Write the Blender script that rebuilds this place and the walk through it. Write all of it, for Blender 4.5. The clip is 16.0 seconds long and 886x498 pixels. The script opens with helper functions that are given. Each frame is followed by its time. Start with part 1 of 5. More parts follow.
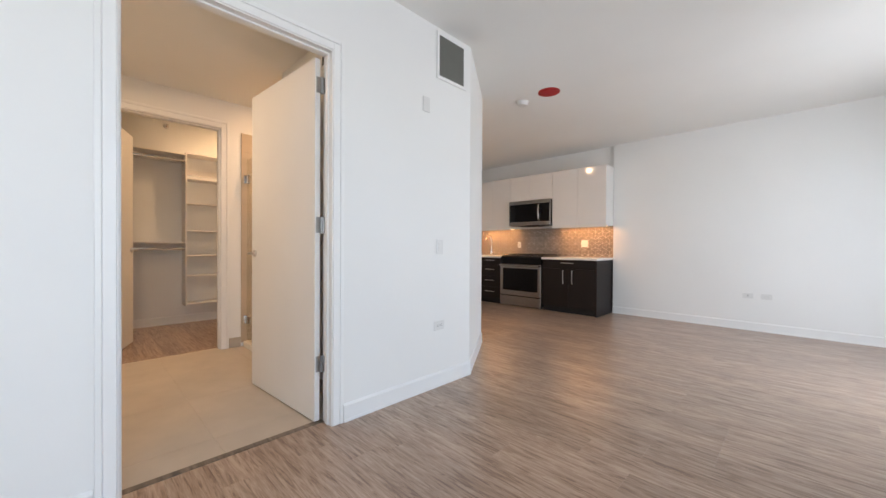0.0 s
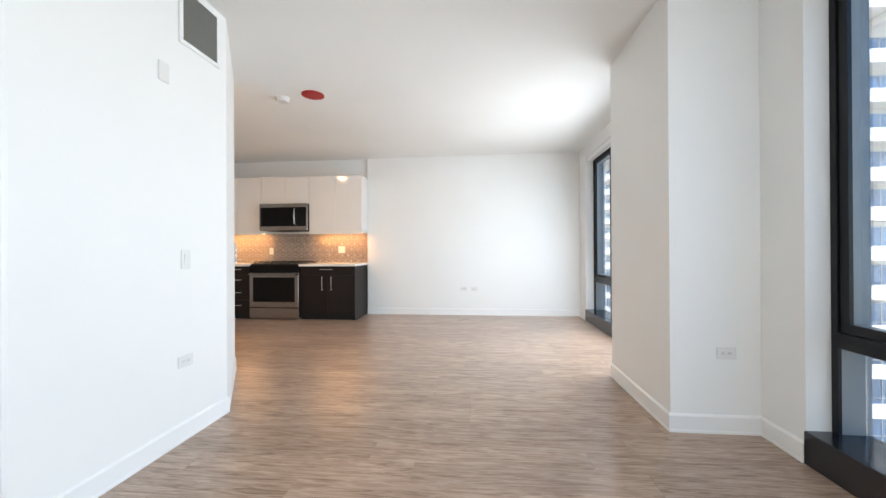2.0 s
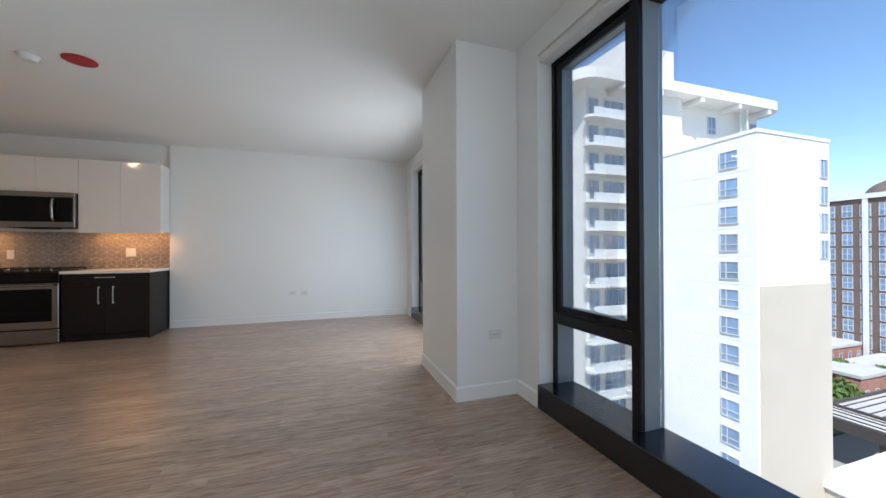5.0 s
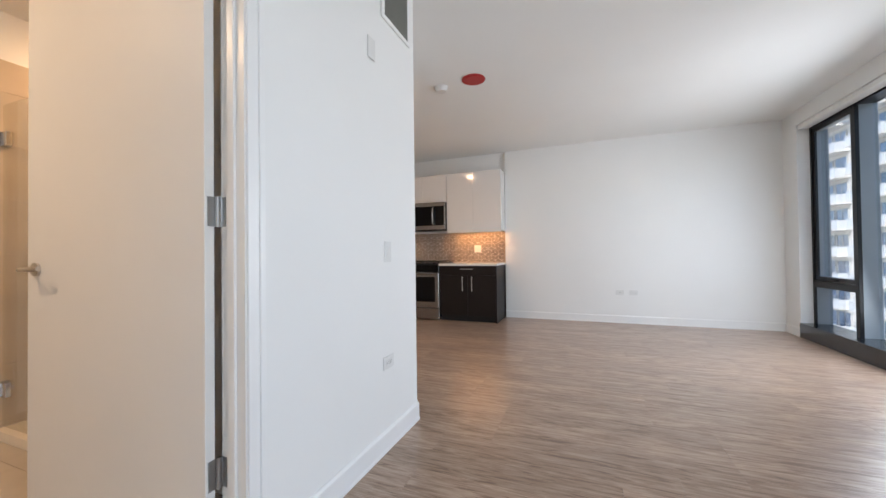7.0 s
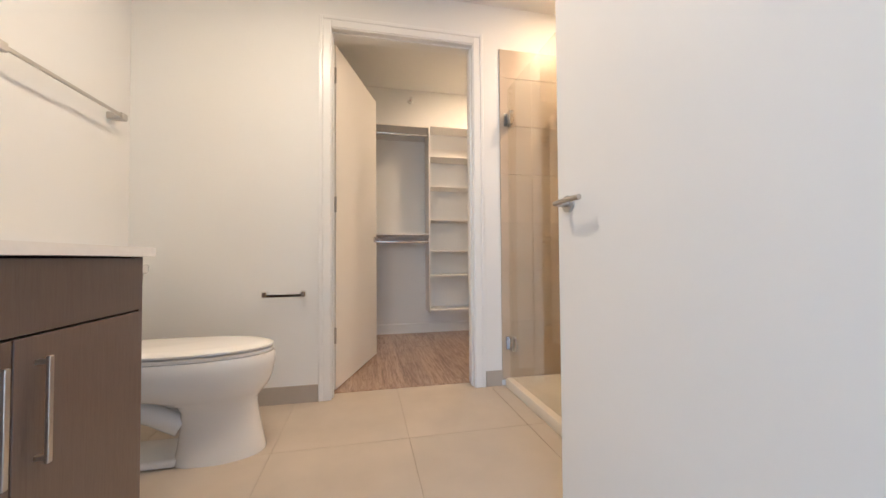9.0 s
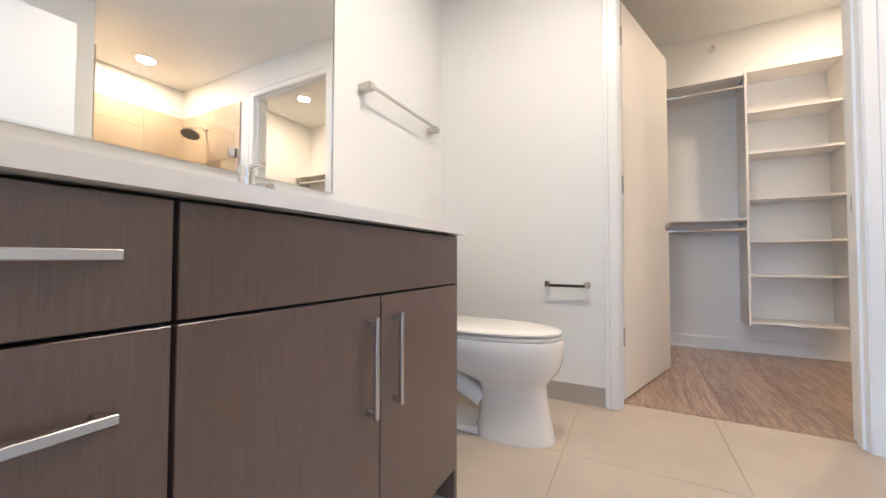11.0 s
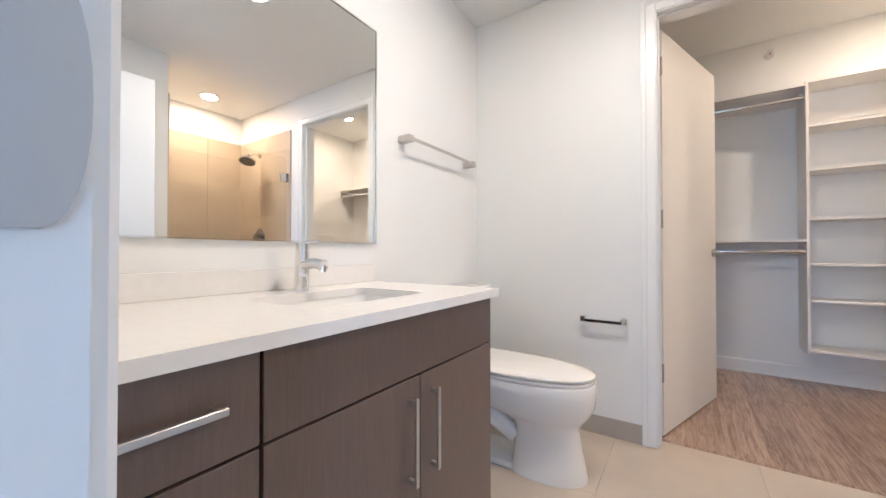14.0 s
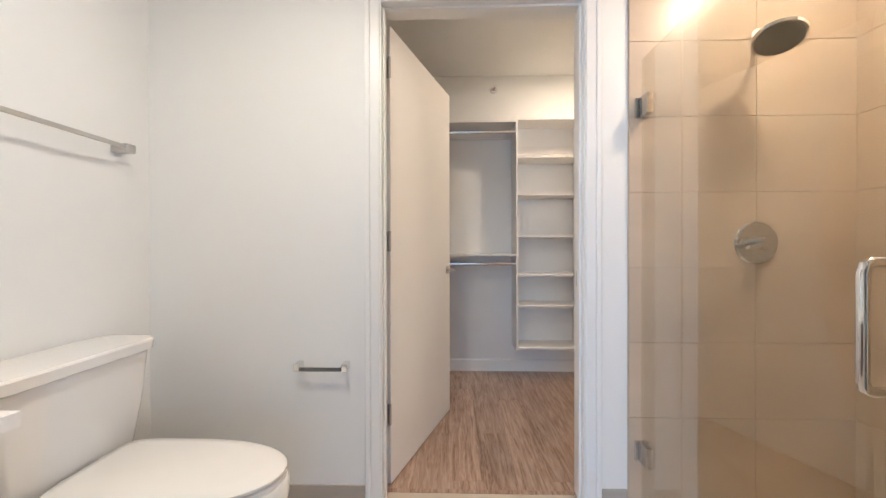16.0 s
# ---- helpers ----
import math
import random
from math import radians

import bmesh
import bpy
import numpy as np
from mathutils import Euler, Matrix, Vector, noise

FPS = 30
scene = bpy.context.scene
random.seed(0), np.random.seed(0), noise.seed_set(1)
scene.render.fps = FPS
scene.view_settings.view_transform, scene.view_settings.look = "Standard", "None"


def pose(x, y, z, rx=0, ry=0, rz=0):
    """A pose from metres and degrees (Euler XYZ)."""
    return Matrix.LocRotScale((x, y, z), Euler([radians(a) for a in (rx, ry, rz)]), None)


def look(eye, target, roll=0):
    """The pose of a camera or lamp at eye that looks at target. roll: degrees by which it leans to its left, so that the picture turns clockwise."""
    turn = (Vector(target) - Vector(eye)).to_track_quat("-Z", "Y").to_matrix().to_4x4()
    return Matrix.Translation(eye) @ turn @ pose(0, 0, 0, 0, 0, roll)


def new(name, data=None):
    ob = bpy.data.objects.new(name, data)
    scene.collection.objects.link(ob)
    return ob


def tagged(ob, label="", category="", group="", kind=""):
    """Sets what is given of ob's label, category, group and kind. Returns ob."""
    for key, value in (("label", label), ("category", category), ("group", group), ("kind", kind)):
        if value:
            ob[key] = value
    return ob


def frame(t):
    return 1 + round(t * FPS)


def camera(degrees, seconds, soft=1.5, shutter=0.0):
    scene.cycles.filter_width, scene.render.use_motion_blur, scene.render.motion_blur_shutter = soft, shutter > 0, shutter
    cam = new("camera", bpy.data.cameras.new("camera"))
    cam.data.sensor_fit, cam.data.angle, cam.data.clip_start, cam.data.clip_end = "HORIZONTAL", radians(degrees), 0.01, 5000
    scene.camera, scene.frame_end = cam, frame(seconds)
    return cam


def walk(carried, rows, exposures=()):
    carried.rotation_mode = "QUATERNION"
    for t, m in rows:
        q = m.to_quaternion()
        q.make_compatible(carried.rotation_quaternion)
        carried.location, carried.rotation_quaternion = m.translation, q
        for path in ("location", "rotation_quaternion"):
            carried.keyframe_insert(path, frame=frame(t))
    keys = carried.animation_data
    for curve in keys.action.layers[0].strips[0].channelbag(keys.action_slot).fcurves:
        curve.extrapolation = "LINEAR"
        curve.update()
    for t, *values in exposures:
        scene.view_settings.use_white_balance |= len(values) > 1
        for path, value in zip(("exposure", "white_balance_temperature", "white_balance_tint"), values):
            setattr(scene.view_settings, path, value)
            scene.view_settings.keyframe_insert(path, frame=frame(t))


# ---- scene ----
cam = camera(101.7, 16.0)
PATH = [
    (0, (1.336, 1.204, 1.117), (-0.068, 2.628, 1.102), 0.3),
    (0.5, (1.245, 1.243, 1.115), (0.174, 2.932, 1.098), 0.2),
    (1, (1.163, 1.281, 1.108), (0.391, 3.127, 1.104), 0.0),
    (1.5, (1.127, 1.243, 1.134), (0.657, 3.187, 1.136), -0.0),
    (2, (1.102, 1.161, 1.163), (0.909, 3.152, 1.168), -0.3),
    (2.5, (1.165, 1.075, 1.175), (1.207, 3.075, 1.179), -0.6),
    (3, (1.231, 1.022, 1.18), (1.486, 3.006, 1.18), -0.6),
    (3.5, (1.376, 0.947, 1.188), (1.827, 2.895, 1.193), -0.7),
    (3.7, (1.408, 0.902, 1.196), (1.957, 2.826, 1.209), -0.6),
    (5.8, (1.006, 1.084, 1.178), (1.654, 2.976, 1.187), -0.2),
    (6, (0.891, 1.139, 1.203), (1.369, 3.081, 1.195), -0.5),
    (6.5, (0.631, 1.278, 1.143), (0.556, 3.277, 1.142), -0.4),
    (7, (0.339, 1.428, 1.096), (-0.387, 3.291, 1.123), -0.7),
    (7.5, (-0.029, 1.487, 1.065), (-1.272, 3.053, 1.099), -0.6),
    (8, (-0.276, 1.507, 1.007), (-1.863, 2.724, 1.043), -0.7),
    (8.5, (-0.508, 1.554, 0.94), (-2.334, 2.371, 0.977), -0.7),
    (9, (-0.681, 1.552, 0.883), (-2.636, 1.972, 0.932), -0.4),
    (9.5, (-0.785, 1.503, 0.84), (-2.782, 1.605, 0.892), -0.1),
    (10, (-0.838, 1.477, 0.815), (-2.817, 1.194, 0.867), -0.0),
    (10.2, (-0.847, 1.459, 0.807), (-2.794, 1.002, 0.859), -0.0),
    (12.3, (-0.882, 1.355, 0.879), (-2.516, 0.202, 0.923), 0.1),
    (12.5, (-0.881, 1.366, 0.923), (-2.51, 0.206, 0.961), 0.0),
    (13, (-0.86, 1.39, 0.958), (-2.484, 0.224, 0.995), 0.0),
    (13.5, (-0.83, 1.433, 1.009), (-2.459, 0.273, 1.038), 0.0),
    (14, (-0.789, 1.459, 1.054), (-2.452, 0.348, 1.075), -0.0),
    (14.5, (-0.781, 1.474, 1.121), (-2.536, 0.514, 1.126), 0.0),
    (15, (-0.86, 1.498, 1.176), (-2.739, 0.811, 1.169), -0.1),
    (15.5, (-1.101, 1.564, 1.174), (-3.061, 1.164, 1.166), -0.3),
    (16, (-1.381, 1.674, 1.217), (-3.38, 1.62, 1.208), -0.1),
]
EXPOSURES = [
    (0.0, 1.06, 6300, 13), (1.0, 1.3, 6200, 10), (2.0, 1.52, 6250, 10), (2.6, 1.30, 6400, 11), (3.5, 0.54, 6350, 12), (5.8, 0.62, 5850, 8), (6.3, 0.72, 5950, 9), (7.0, 1.02, 6250, 13),
    (8.0, 1.22, 5850, 11), (9.0, 1.48, 5080, 7), (10.0, 1.64, 4800, 6), (12.5, 1.84, 4450, 6), (14.5, 1.60, 4480, 7), (16.0, 1.56, 4560, 5),
]

walk(cam, [(t, look(eye, target, roll)) for t, eye, target, roll in PATH], EXPOSURES)

# ---------- world, sun and lamps ----------
world = bpy.data.worlds.new("sky")
scene.world = world
world.use_nodes = True
wn = world.node_tree
sky = wn.nodes.new("ShaderNodeTexSky")
sky.sky_type = "NISHITA"
sky.sun_disc = False
sky.sun_elevation = radians(52)
sky.sun_rotation = radians(218)
sky.air_density, sky.dust_density, sky.ozone_density = 1.0, 0.2, 3.0
wn.nodes["Background"].inputs["Strength"].default_value = 0.15
wn.links.new(sky.outputs["Color"], wn.nodes["Background"].inputs["Color"])

sun = new("sun", bpy.data.lights.new("sun", "SUN"))
sun.data.energy, sun.data.angle, sun.data.color = 4.5, radians(0.5), (1.0, 0.95, 0.88)
sun.matrix_basis = look((-38, -48, 78), (0, 0, 0))

WARM = (1.0, 0.60, 0.29)


def disc_lamp(name, x, y, z, size, power, color=WARM):
    lamp = bpy.data.lights.new(name, "AREA")
    lamp.shape, lamp.size, lamp.energy, lamp.color = "DISK", size, power, color
    ob = new(name, lamp)
    ob.matrix_basis = pose(x, y, z)
    return ob


def strip_lamp(name, x, y, z, lx, ly, power, color=WARM):
    lamp = bpy.data.lights.new(name, "AREA")
    lamp.shape, lamp.size, lamp.size_y, lamp.energy, lamp.color = "RECTANGLE", lx, ly, power, color
    ob = new(name, lamp)
    ob.matrix_basis = pose(x, y, z)
    return ob


CEIL, BCEIL, CCEIL = 2.847, 2.66, 2.90
disc_lamp("shower_lamp", -2.52, 3.08, BCEIL - 0.012, 0.13, 6.2)
disc_lamp("closet_lamp", -4.15, 2.86, CCEIL - 0.012, 0.13, 8.0)
# the next one is added to brighten the bathroom; its source is unseen
disc_lamp("bath_lamp", -1.98, 1.22, BCEIL - 0.012, 0.13, 7.2, (1.0, 0.68, 0.40))
disc_lamp("kitchen_lamp", -2.03, 5.30, CEIL - 0.012, 0.13, 5, (1.0, 0.62, 0.32))
strip_lamp("under_cabinet_lamp", -1.40, 7.50, 1.4715, 0.86, 0.03, 2.9, (1.0, 0.46, 0.15))
strip_lamp("under_cabinet_lamp", -3.30, 7.50, 1.4715, 0.95, 0.03, 3.2, (1.0, 0.48, 0.16))

# added lamp boosting the sky's light in the large window part beside the walker
lamp = bpy.data.lights.new("window_sky_fill_lamp", "AREA")
lamp.shape, lamp.size, lamp.size_y, lamp.energy, lamp.color = "RECTANGLE", 2.3, 1.5, 27, (0.90, 0.96, 1.0)
new("window_sky_fill_lamp", lamp).matrix_basis = pose(2.80, 0.40, 1.40, 0, 92, -13)
# and another added lamp doing the same in the second window
lamp = bpy.data.lights.new("window_sky_fill_lamp", "AREA")
lamp.shape, lamp.size, lamp.size_y, lamp.energy, lamp.color = "RECTANGLE", 1.8, 1.4, 28, (0.90, 0.96, 1.0)
new("window_sky_fill_lamp", lamp).matrix_basis = pose(2.965, 5.50, 1.25, 0, 78, 0)

# ---------- materials ----------


def material(name, color, rough=0.5, metal=0.0, vary=0.06, scale=6.0, bump=0.0, bump_scale=200.0, coat=0.0, stretch=(1, 1, 1), piece=0.0, spec=0.5):
    """A painted, cast or metal surface: base colour with soft blotches, fine grain in the gloss and relief."""
    mat = bpy.data.materials.new(name)
    mat.use_nodes = True
    nt = mat.node_tree
    b = nt.nodes["Principled BSDF"]
    b.inputs["Metallic"].default_value = metal
    b.inputs["Coat Weight"].default_value = coat
    b.inputs["Coat Roughness"].default_value = 0.08
    b.inputs["Specular IOR Level"].default_value = spec
    geo = nt.nodes.new("ShaderNodeNewGeometry")
    mp = nt.nodes.new("ShaderNodeMapping")
    mp.inputs["Scale"].default_value = stretch
    nt.links.new(geo.outputs["Position"], mp.inputs["Vector"])
    n1 = nt.nodes.new("ShaderNodeTexNoise")
    n1.inputs["Scale"].default_value, n1.inputs["Detail"].default_value = scale, 6
    nt.links.new(mp.outputs["Vector"], n1.inputs["Vector"])
    ramp = nt.nodes.new("ShaderNodeValToRGB")
    lo = [c * (1 - vary) for c in color]
    hi = [min(1.0, c * (1 + vary)) for c in color]
    ramp.color_ramp.elements[0].position, ramp.color_ramp.elements[1].position = 0.3, 0.7
    ramp.color_ramp.elements[0].color, ramp.color_ramp.elements[1].color = (*lo, 1), (*hi, 1)
    nt.links.new(n1.outputs["Fac"], ramp.inputs["Fac"])
    out = ramp.outputs["Color"]
    if piece:
        oi = nt.nodes.new("ShaderNodeObjectInfo")
        mr = nt.nodes.new("ShaderNodeMapRange")
        mr.inputs["To Min"].default_value, mr.inputs["To Max"].default_value = 1 - piece, 1 + piece
        nt.links.new(oi.outputs["Random"], mr.inputs["Value"])
        hsv = nt.nodes.new("ShaderNodeHueSaturation")
        nt.links.new(out, hsv.inputs["Color"])
        nt.links.new(mr.outputs["Result"], hsv.inputs["Value"])
        out = hsv.outputs["Color"]
    nt.links.new(out, b.inputs["Base Color"])
    n2 = nt.nodes.new("ShaderNodeTexNoise")
    n2.inputs["Scale"].default_value, n2.inputs["Detail"].default_value = scale * 5, 3
    nt.links.new(mp.outputs["Vector"], n2.inputs["Vector"])
    rr = nt.nodes.new("ShaderNodeMapRange")
    rr.inputs["To Min"].default_value, rr.inputs["To Max"].default_value = max(0.0, rough * 0.85), min(1.0, rough * 1.15)
    nt.links.new(n2.outputs["Fac"], rr.inputs["Value"])
    nt.links.new(rr.outputs["Result"], b.inputs["Roughness"])
    if bump:
        n3 = nt.nodes.new("ShaderNodeTexNoise")
        n3.inputs["Scale"].default_value, n3.inputs["Detail"].default_value = bump_scale, 3
        nt.links.new(mp.outputs["Vector"], n3.inputs["Vector"])
        bp = nt.nodes.new("ShaderNodeBump")
        bp.inputs["Strength"].default_value, bp.inputs["Distance"].default_value = bump, 0.002
        nt.links.new(n3.outputs["Fac"], bp.inputs["Height"])
        nt.links.new(bp.outputs["Normal"], b.inputs["Normal"])
    return mat


def wood(name, dark, mid, light, rough, along=(1.0, 11.0, 11.0), fine=1.0, piece=0.10, coat=0.0, warp=1.4, rings=0.0):
    """Grain drawn out along one way: broad cathedral bands, fine pores, and each piece shifted and toned for itself."""
    mat = bpy.data.materials.new(name)
    mat.use_nodes = True
    nt = mat.node_tree
    b = nt.nodes["Principled BSDF"]
    b.inputs["Roughness"].default_value = rough
    b.inputs["Coat Weight"].default_value, b.inputs["Coat Roughness"].default_value = coat, 0.25
    geo = nt.nodes.new("ShaderNodeNewGeometry")
    oi = nt.nodes.new("ShaderNodeObjectInfo")
    sh = nt.nodes.new("ShaderNodeVectorMath")
    sh.operation = "MULTIPLY_ADD"
    nt.links.new(oi.outputs["Random"], sh.inputs[0])
    sh.inputs[1].default_value = (37.0, 19.0, 11.0)
    nt.links.new(geo.outputs["Position"], sh.inputs[2])
    mp = nt.nodes.new("ShaderNodeMapping")
    mp.inputs["Scale"].default_value = along
    nt.links.new(sh.outputs["Vector"], mp.inputs["Vector"])
    band = nt.nodes.new("ShaderNodeTexNoise")
    band.inputs["Scale"].default_value, band.inputs["Detail"].default_value, band.inputs["Distortion"].default_value = 1.6 * fine, 8, warp
    nt.links.new(mp.outputs["Vector"], band.inputs["Vector"])
    pore = nt.nodes.new("ShaderNodeTexNoise")
    pore.inputs["Scale"].default_value, pore.inputs["Detail"].default_value = 9.0 * fine, 4
    nt.links.new(mp.outputs["Vector"], pore.inputs["Vector"])
    mix = nt.nodes.new("ShaderNodeMath")
    mix.operation = "MULTIPLY_ADD"
    mix.inputs[1].default_value = 0.35
    nt.links.new(pore.outputs["Fac"], mix.inputs[0])
    nt.links.new(band.outputs["Fac"], mix.inputs[2])
    if rings:
        # arched growth rings: bands across the board, bent by a broad noise
        wide = nt.nodes.new("ShaderNodeTexNoise")
        wide.inputs["Scale"].default_value, wide.inputs["Detail"].default_value = 0.42, 2
        nt.links.new(mp.outputs["Vector"], wide.inputs["Vector"])
        wig = nt.nodes.new("ShaderNodeMath")
        wig.operation = "MULTIPLY_ADD"
        wig.inputs[1].default_value = 70.0
        nt.links.new(wide.outputs["Fac"], wig.inputs[0])
        rag = nt.nodes.new("ShaderNodeMath")
        rag.operation = "MULTIPLY"
        rag.inputs[1].default_value = 7.0
        nt.links.new(pore.outputs["Fac"], rag.inputs[0])
        nt.links.new(rag.outputs["Value"], wig.inputs[2])
        sine = nt.nodes.new("ShaderNodeMath")
        sine.operation = "SINE"
        nt.links.new(wig.outputs["Value"], sine.inputs[0])
        add = nt.nodes.new("ShaderNodeMath")
        add.operation = "MULTIPLY_ADD"
        add.inputs[1].default_value = rings * 0.2
        nt.links.new(sine.outputs["Value"], add.inputs[0])
        nt.links.new(mix.outputs["Value"], add.inputs[2])
        mix = add
    ramp = nt.nodes.new("ShaderNodeValToRGB")
    e = ramp.color_ramp.elements
    e[0].position, e[0].color = 0.48, (*dark, 1)
    e[1].position, e[1].color = 0.86, (*light, 1)
    m = e.new(0.64)
    m.color = (*mid, 1)
    nt.links.new(mix.outputs["Value"], ramp.inputs["Fac"])
    hsv = nt.nodes.new("ShaderNodeHueSaturation")
    mr = nt.nodes.new("ShaderNodeMapRange")
    mr.inputs["To Min"].default_value, mr.inputs["To Max"].default_value = 1 - piece, 1 + piece
    nt.links.new(oi.outputs["Random"], mr.inputs["Value"])
    nt.links.new(ramp.outputs["Color"], hsv.inputs["Color"])
    nt.links.new(mr.outputs["Result"], hsv.inputs["Value"])
    nt.links.new(hsv.outputs["Color"], b.inputs["Base Color"])
    bp = nt.nodes.new("ShaderNodeBump")
    bp.inputs["Strength"].default_value, bp.inputs["Distance"].default_value = 0.12, 0.001
    nt.links.new(mix.outputs["Value"], bp.inputs["Height"])
    nt.links.new(bp.outputs["Normal"], b.inputs["Normal"])
    return mat


def clear_glass(name, tint=(1, 1, 1), gloss=0.08):
    mat = bpy.data.materials.new(name)
    mat.use_nodes = True
    nt = mat.node_tree
    nt.nodes.clear()
    tr = nt.nodes.new("ShaderNodeBsdfTransparent")
    tr.inputs["Color"].default_value = (*tint, 1)
    gl = nt.nodes.new("ShaderNodeBsdfGlossy")
    gl.inputs["Roughness"].default_value = 0.0
    fr = nt.nodes.new("ShaderNodeFresnel")
    fr.inputs["IOR"].default_value = 1.4
    sc = nt.nodes.new("ShaderNodeMath")
    sc.operation = "MULTIPLY"
    sc.inputs[1].default_value = gloss * 10
    mx = nt.nodes.new("ShaderNodeMixShader")
    out = nt.nodes.new("ShaderNodeOutputMaterial")
    nt.links.new(fr.outputs["Fac"], sc.inputs[0])
    nt.links.new(sc.outputs["Value"], mx.inputs["Fac"])
    nt.links.new(tr.outputs["BSDF"], mx.inputs[1])
    nt.links.new(gl.outputs["BSDF"], mx.inputs[2])
    nt.links.new(mx.outputs["Shader"], out.inputs["Surface"])
    return mat


def glow(name, color, strength):
    mat = bpy.data.materials.new(name)
    mat.use_nodes = True
    b = mat.node_tree.nodes["Principled BSDF"]
    b.inputs["Base Color"].default_value = (0.8, 0.8, 0.8, 1)
    b.inputs["Emission Color"].default_value = (*color, 1)
    b.inputs["Emission Strength"].default_value = strength
    return mat


WALL = material("wall_paint", (0.83, 0.83, 0.81), 0.62, vary=0.012, scale=1.3, bump=0.05, bump_scale=160)
CEILING = material("ceiling_paint", (0.83, 0.83, 0.805), 0.8, vary=0.015, scale=1.1, bump=0.06, bump_scale=120)
TRIM = material("trim_paint", (0.84, 0.84, 0.825), 0.32, vary=0.012, scale=3)
DOORPAINT = material("door_paint", (0.82, 0.80, 0.76), 0.50, vary=0.015, scale=2, bump=0.03, bump_scale=90)
FLOORWOOD = wood("floor_planks", (0.205, 0.130, 0.091), (0.345, 0.238, 0.171), (0.475, 0.356, 0.268), 0.33, along=(1.2, 14.0, 14.0), fine=1.9, coat=0.34, warp=1.5, rings=0.26)
# chrome darkened to stand in for the dark surroundings it reflects
BLACKREFLECT = material("chrome_dark_reflection", (0.16, 0.16, 0.16), 0.08, metal=1.0, vary=0.02)
SUBFLOOR = material("floor_joint", (0.10, 0.075, 0.055), 0.8)
CABWOOD = wood("cabinet_laminate", (0.122, 0.086, 0.070), (0.137, 0.099, 0.081), (0.152, 0.112, 0.092), 0.28, along=(60.0, 60.0, 2.2), fine=2.6, piece=0.05)
KITWOOD = wood("kitchen_laminate", (0.013, 0.009, 0.008), (0.017, 0.0122, 0.0108), (0.021, 0.0155, 0.0137), 0.45, along=(60.0, 60.0, 2.2), fine=2.6, piece=0.05)
KITWOOD.node_tree.nodes["Principled BSDF"].inputs["Specular IOR Level"].default_value = 0.22
GAP = material("cabinet_carcass_dark", (0.012, 0.011, 0.010), 0.8)
GLOSSWHITE = material("gloss_white_lacquer", (0.80, 0.77, 0.735), 0.10, vary=0.006, coat=0.5)
QUARTZ = material("white_quartz", (0.83, 0.81, 0.775), 0.22, vary=0.02, scale=40)
CHINA = material("white_porcelain", (0.86, 0.85, 0.82), 0.07, vary=0.006, coat=0.6)
SEATPLASTIC = material("toilet_seat_plastic", (0.85, 0.835, 0.80), 0.18, vary=0.006)
CHROME = material("chrome", (0.80, 0.80, 0.80), 0.06, metal=1.0, vary=0.01)
NICKEL = material("brushed_nickel", (0.56, 0.54, 0.51), 0.30, metal=1.0, vary=0.012, scale=60)
STEEL = material("stainless_steel", (0.33, 0.315, 0.305), 0.26, metal=1.0, vary=0.03, scale=30, stretch=(1, 1, 25))
# darker copy of the chrome, with dim reflections put into its colour
DARKREFLECT = material("chrome_dimmed_reflection", (0.55, 0.55, 0.55), 0.09, metal=1.0, vary=0.02)
HINGEMETAL = material("hinge_steel", (0.46, 0.455, 0.45), 0.36, metal=1.0, vary=0.05)
BLACKGLASS = material("black_glass", (0.004, 0.004, 0.005), 0.04, vary=0.02, spec=0.22)
BLACKIRON = material("cast_iron", (0.012, 0.012, 0.012), 0.55, vary=0.1, bump=0.2)
BLACKFRAME = material("black_aluminium", (0.008, 0.0085, 0.010), 0.32, vary=0.03, spec=0.3)
PLASTIC = material("white_plastic", (0.73, 0.73, 0.71), 0.35, vary=0.008)
SLOT = material("dark_slot", (0.02, 0.02, 0.02), 0.7)
RED = material("red_plastic_cover", (0.42, 0.012, 0.018), 0.4, vary=0.03)
VENTSLAT = material("vent_slat", (0.17, 0.17, 0.15), 0.5, vary=0.04)
BATHTILE = material("bath_floor_tile", (0.52, 0.455, 0.375), 0.42, vary=0.07, scale=3.5, bump=0.05, bump_scale=60, piece=0.025)
GROUT = material("tile_grout", (0.46, 0.40, 0.325), 0.85, vary=0.05)
# paler grey for the frame sides behind the black faces
GREYFRAME = material("frame_side_grey", (0.24, 0.275, 0.30), 0.34, vary=0.03)
SHOWERTILE = material("shower_wall_tile", (0.52, 0.43, 0.325), 0.34, vary=0.07, scale=2.4, bump=0.04, bump_scale=50, piece=0.03, stretch=(1, 1, 2.5))
TILEBASE = material("bath_tile_base", (0.44, 0.395, 0.335), 0.45, vary=0.05)
PAN = material("shower_pan_acrylic", (0.76, 0.705, 0.61), 0.3, vary=0.02)
SPLASHTILE = material("splash_tile", (0.28, 0.235, 0.20), 0.24, vary=0.05, piece=0.10)
SPLASHGROUT = material("splash_grout", (0.72, 0.66, 0.58), 0.7)
MELAMINE = material("white_melamine", (0.80, 0.78, 0.745), 0.4, vary=0.01)
MIRROR = material("mirror_silver", (0.93, 0.94, 0.93), 0.0, metal=1.0, vary=0.0)
PANE = clear_glass("window_glass", (0.98, 0.99, 0.99), 0.05)
SHOWERGLASS = clear_glass("shower_glass", (0.95, 0.955, 0.93), 0.028)
LENS = glow("lamp_lens", (1.0, 0.80, 0.55), 14.0)
STRIP = glow("led_strip", (1.0, 0.62, 0.28), 2.0)
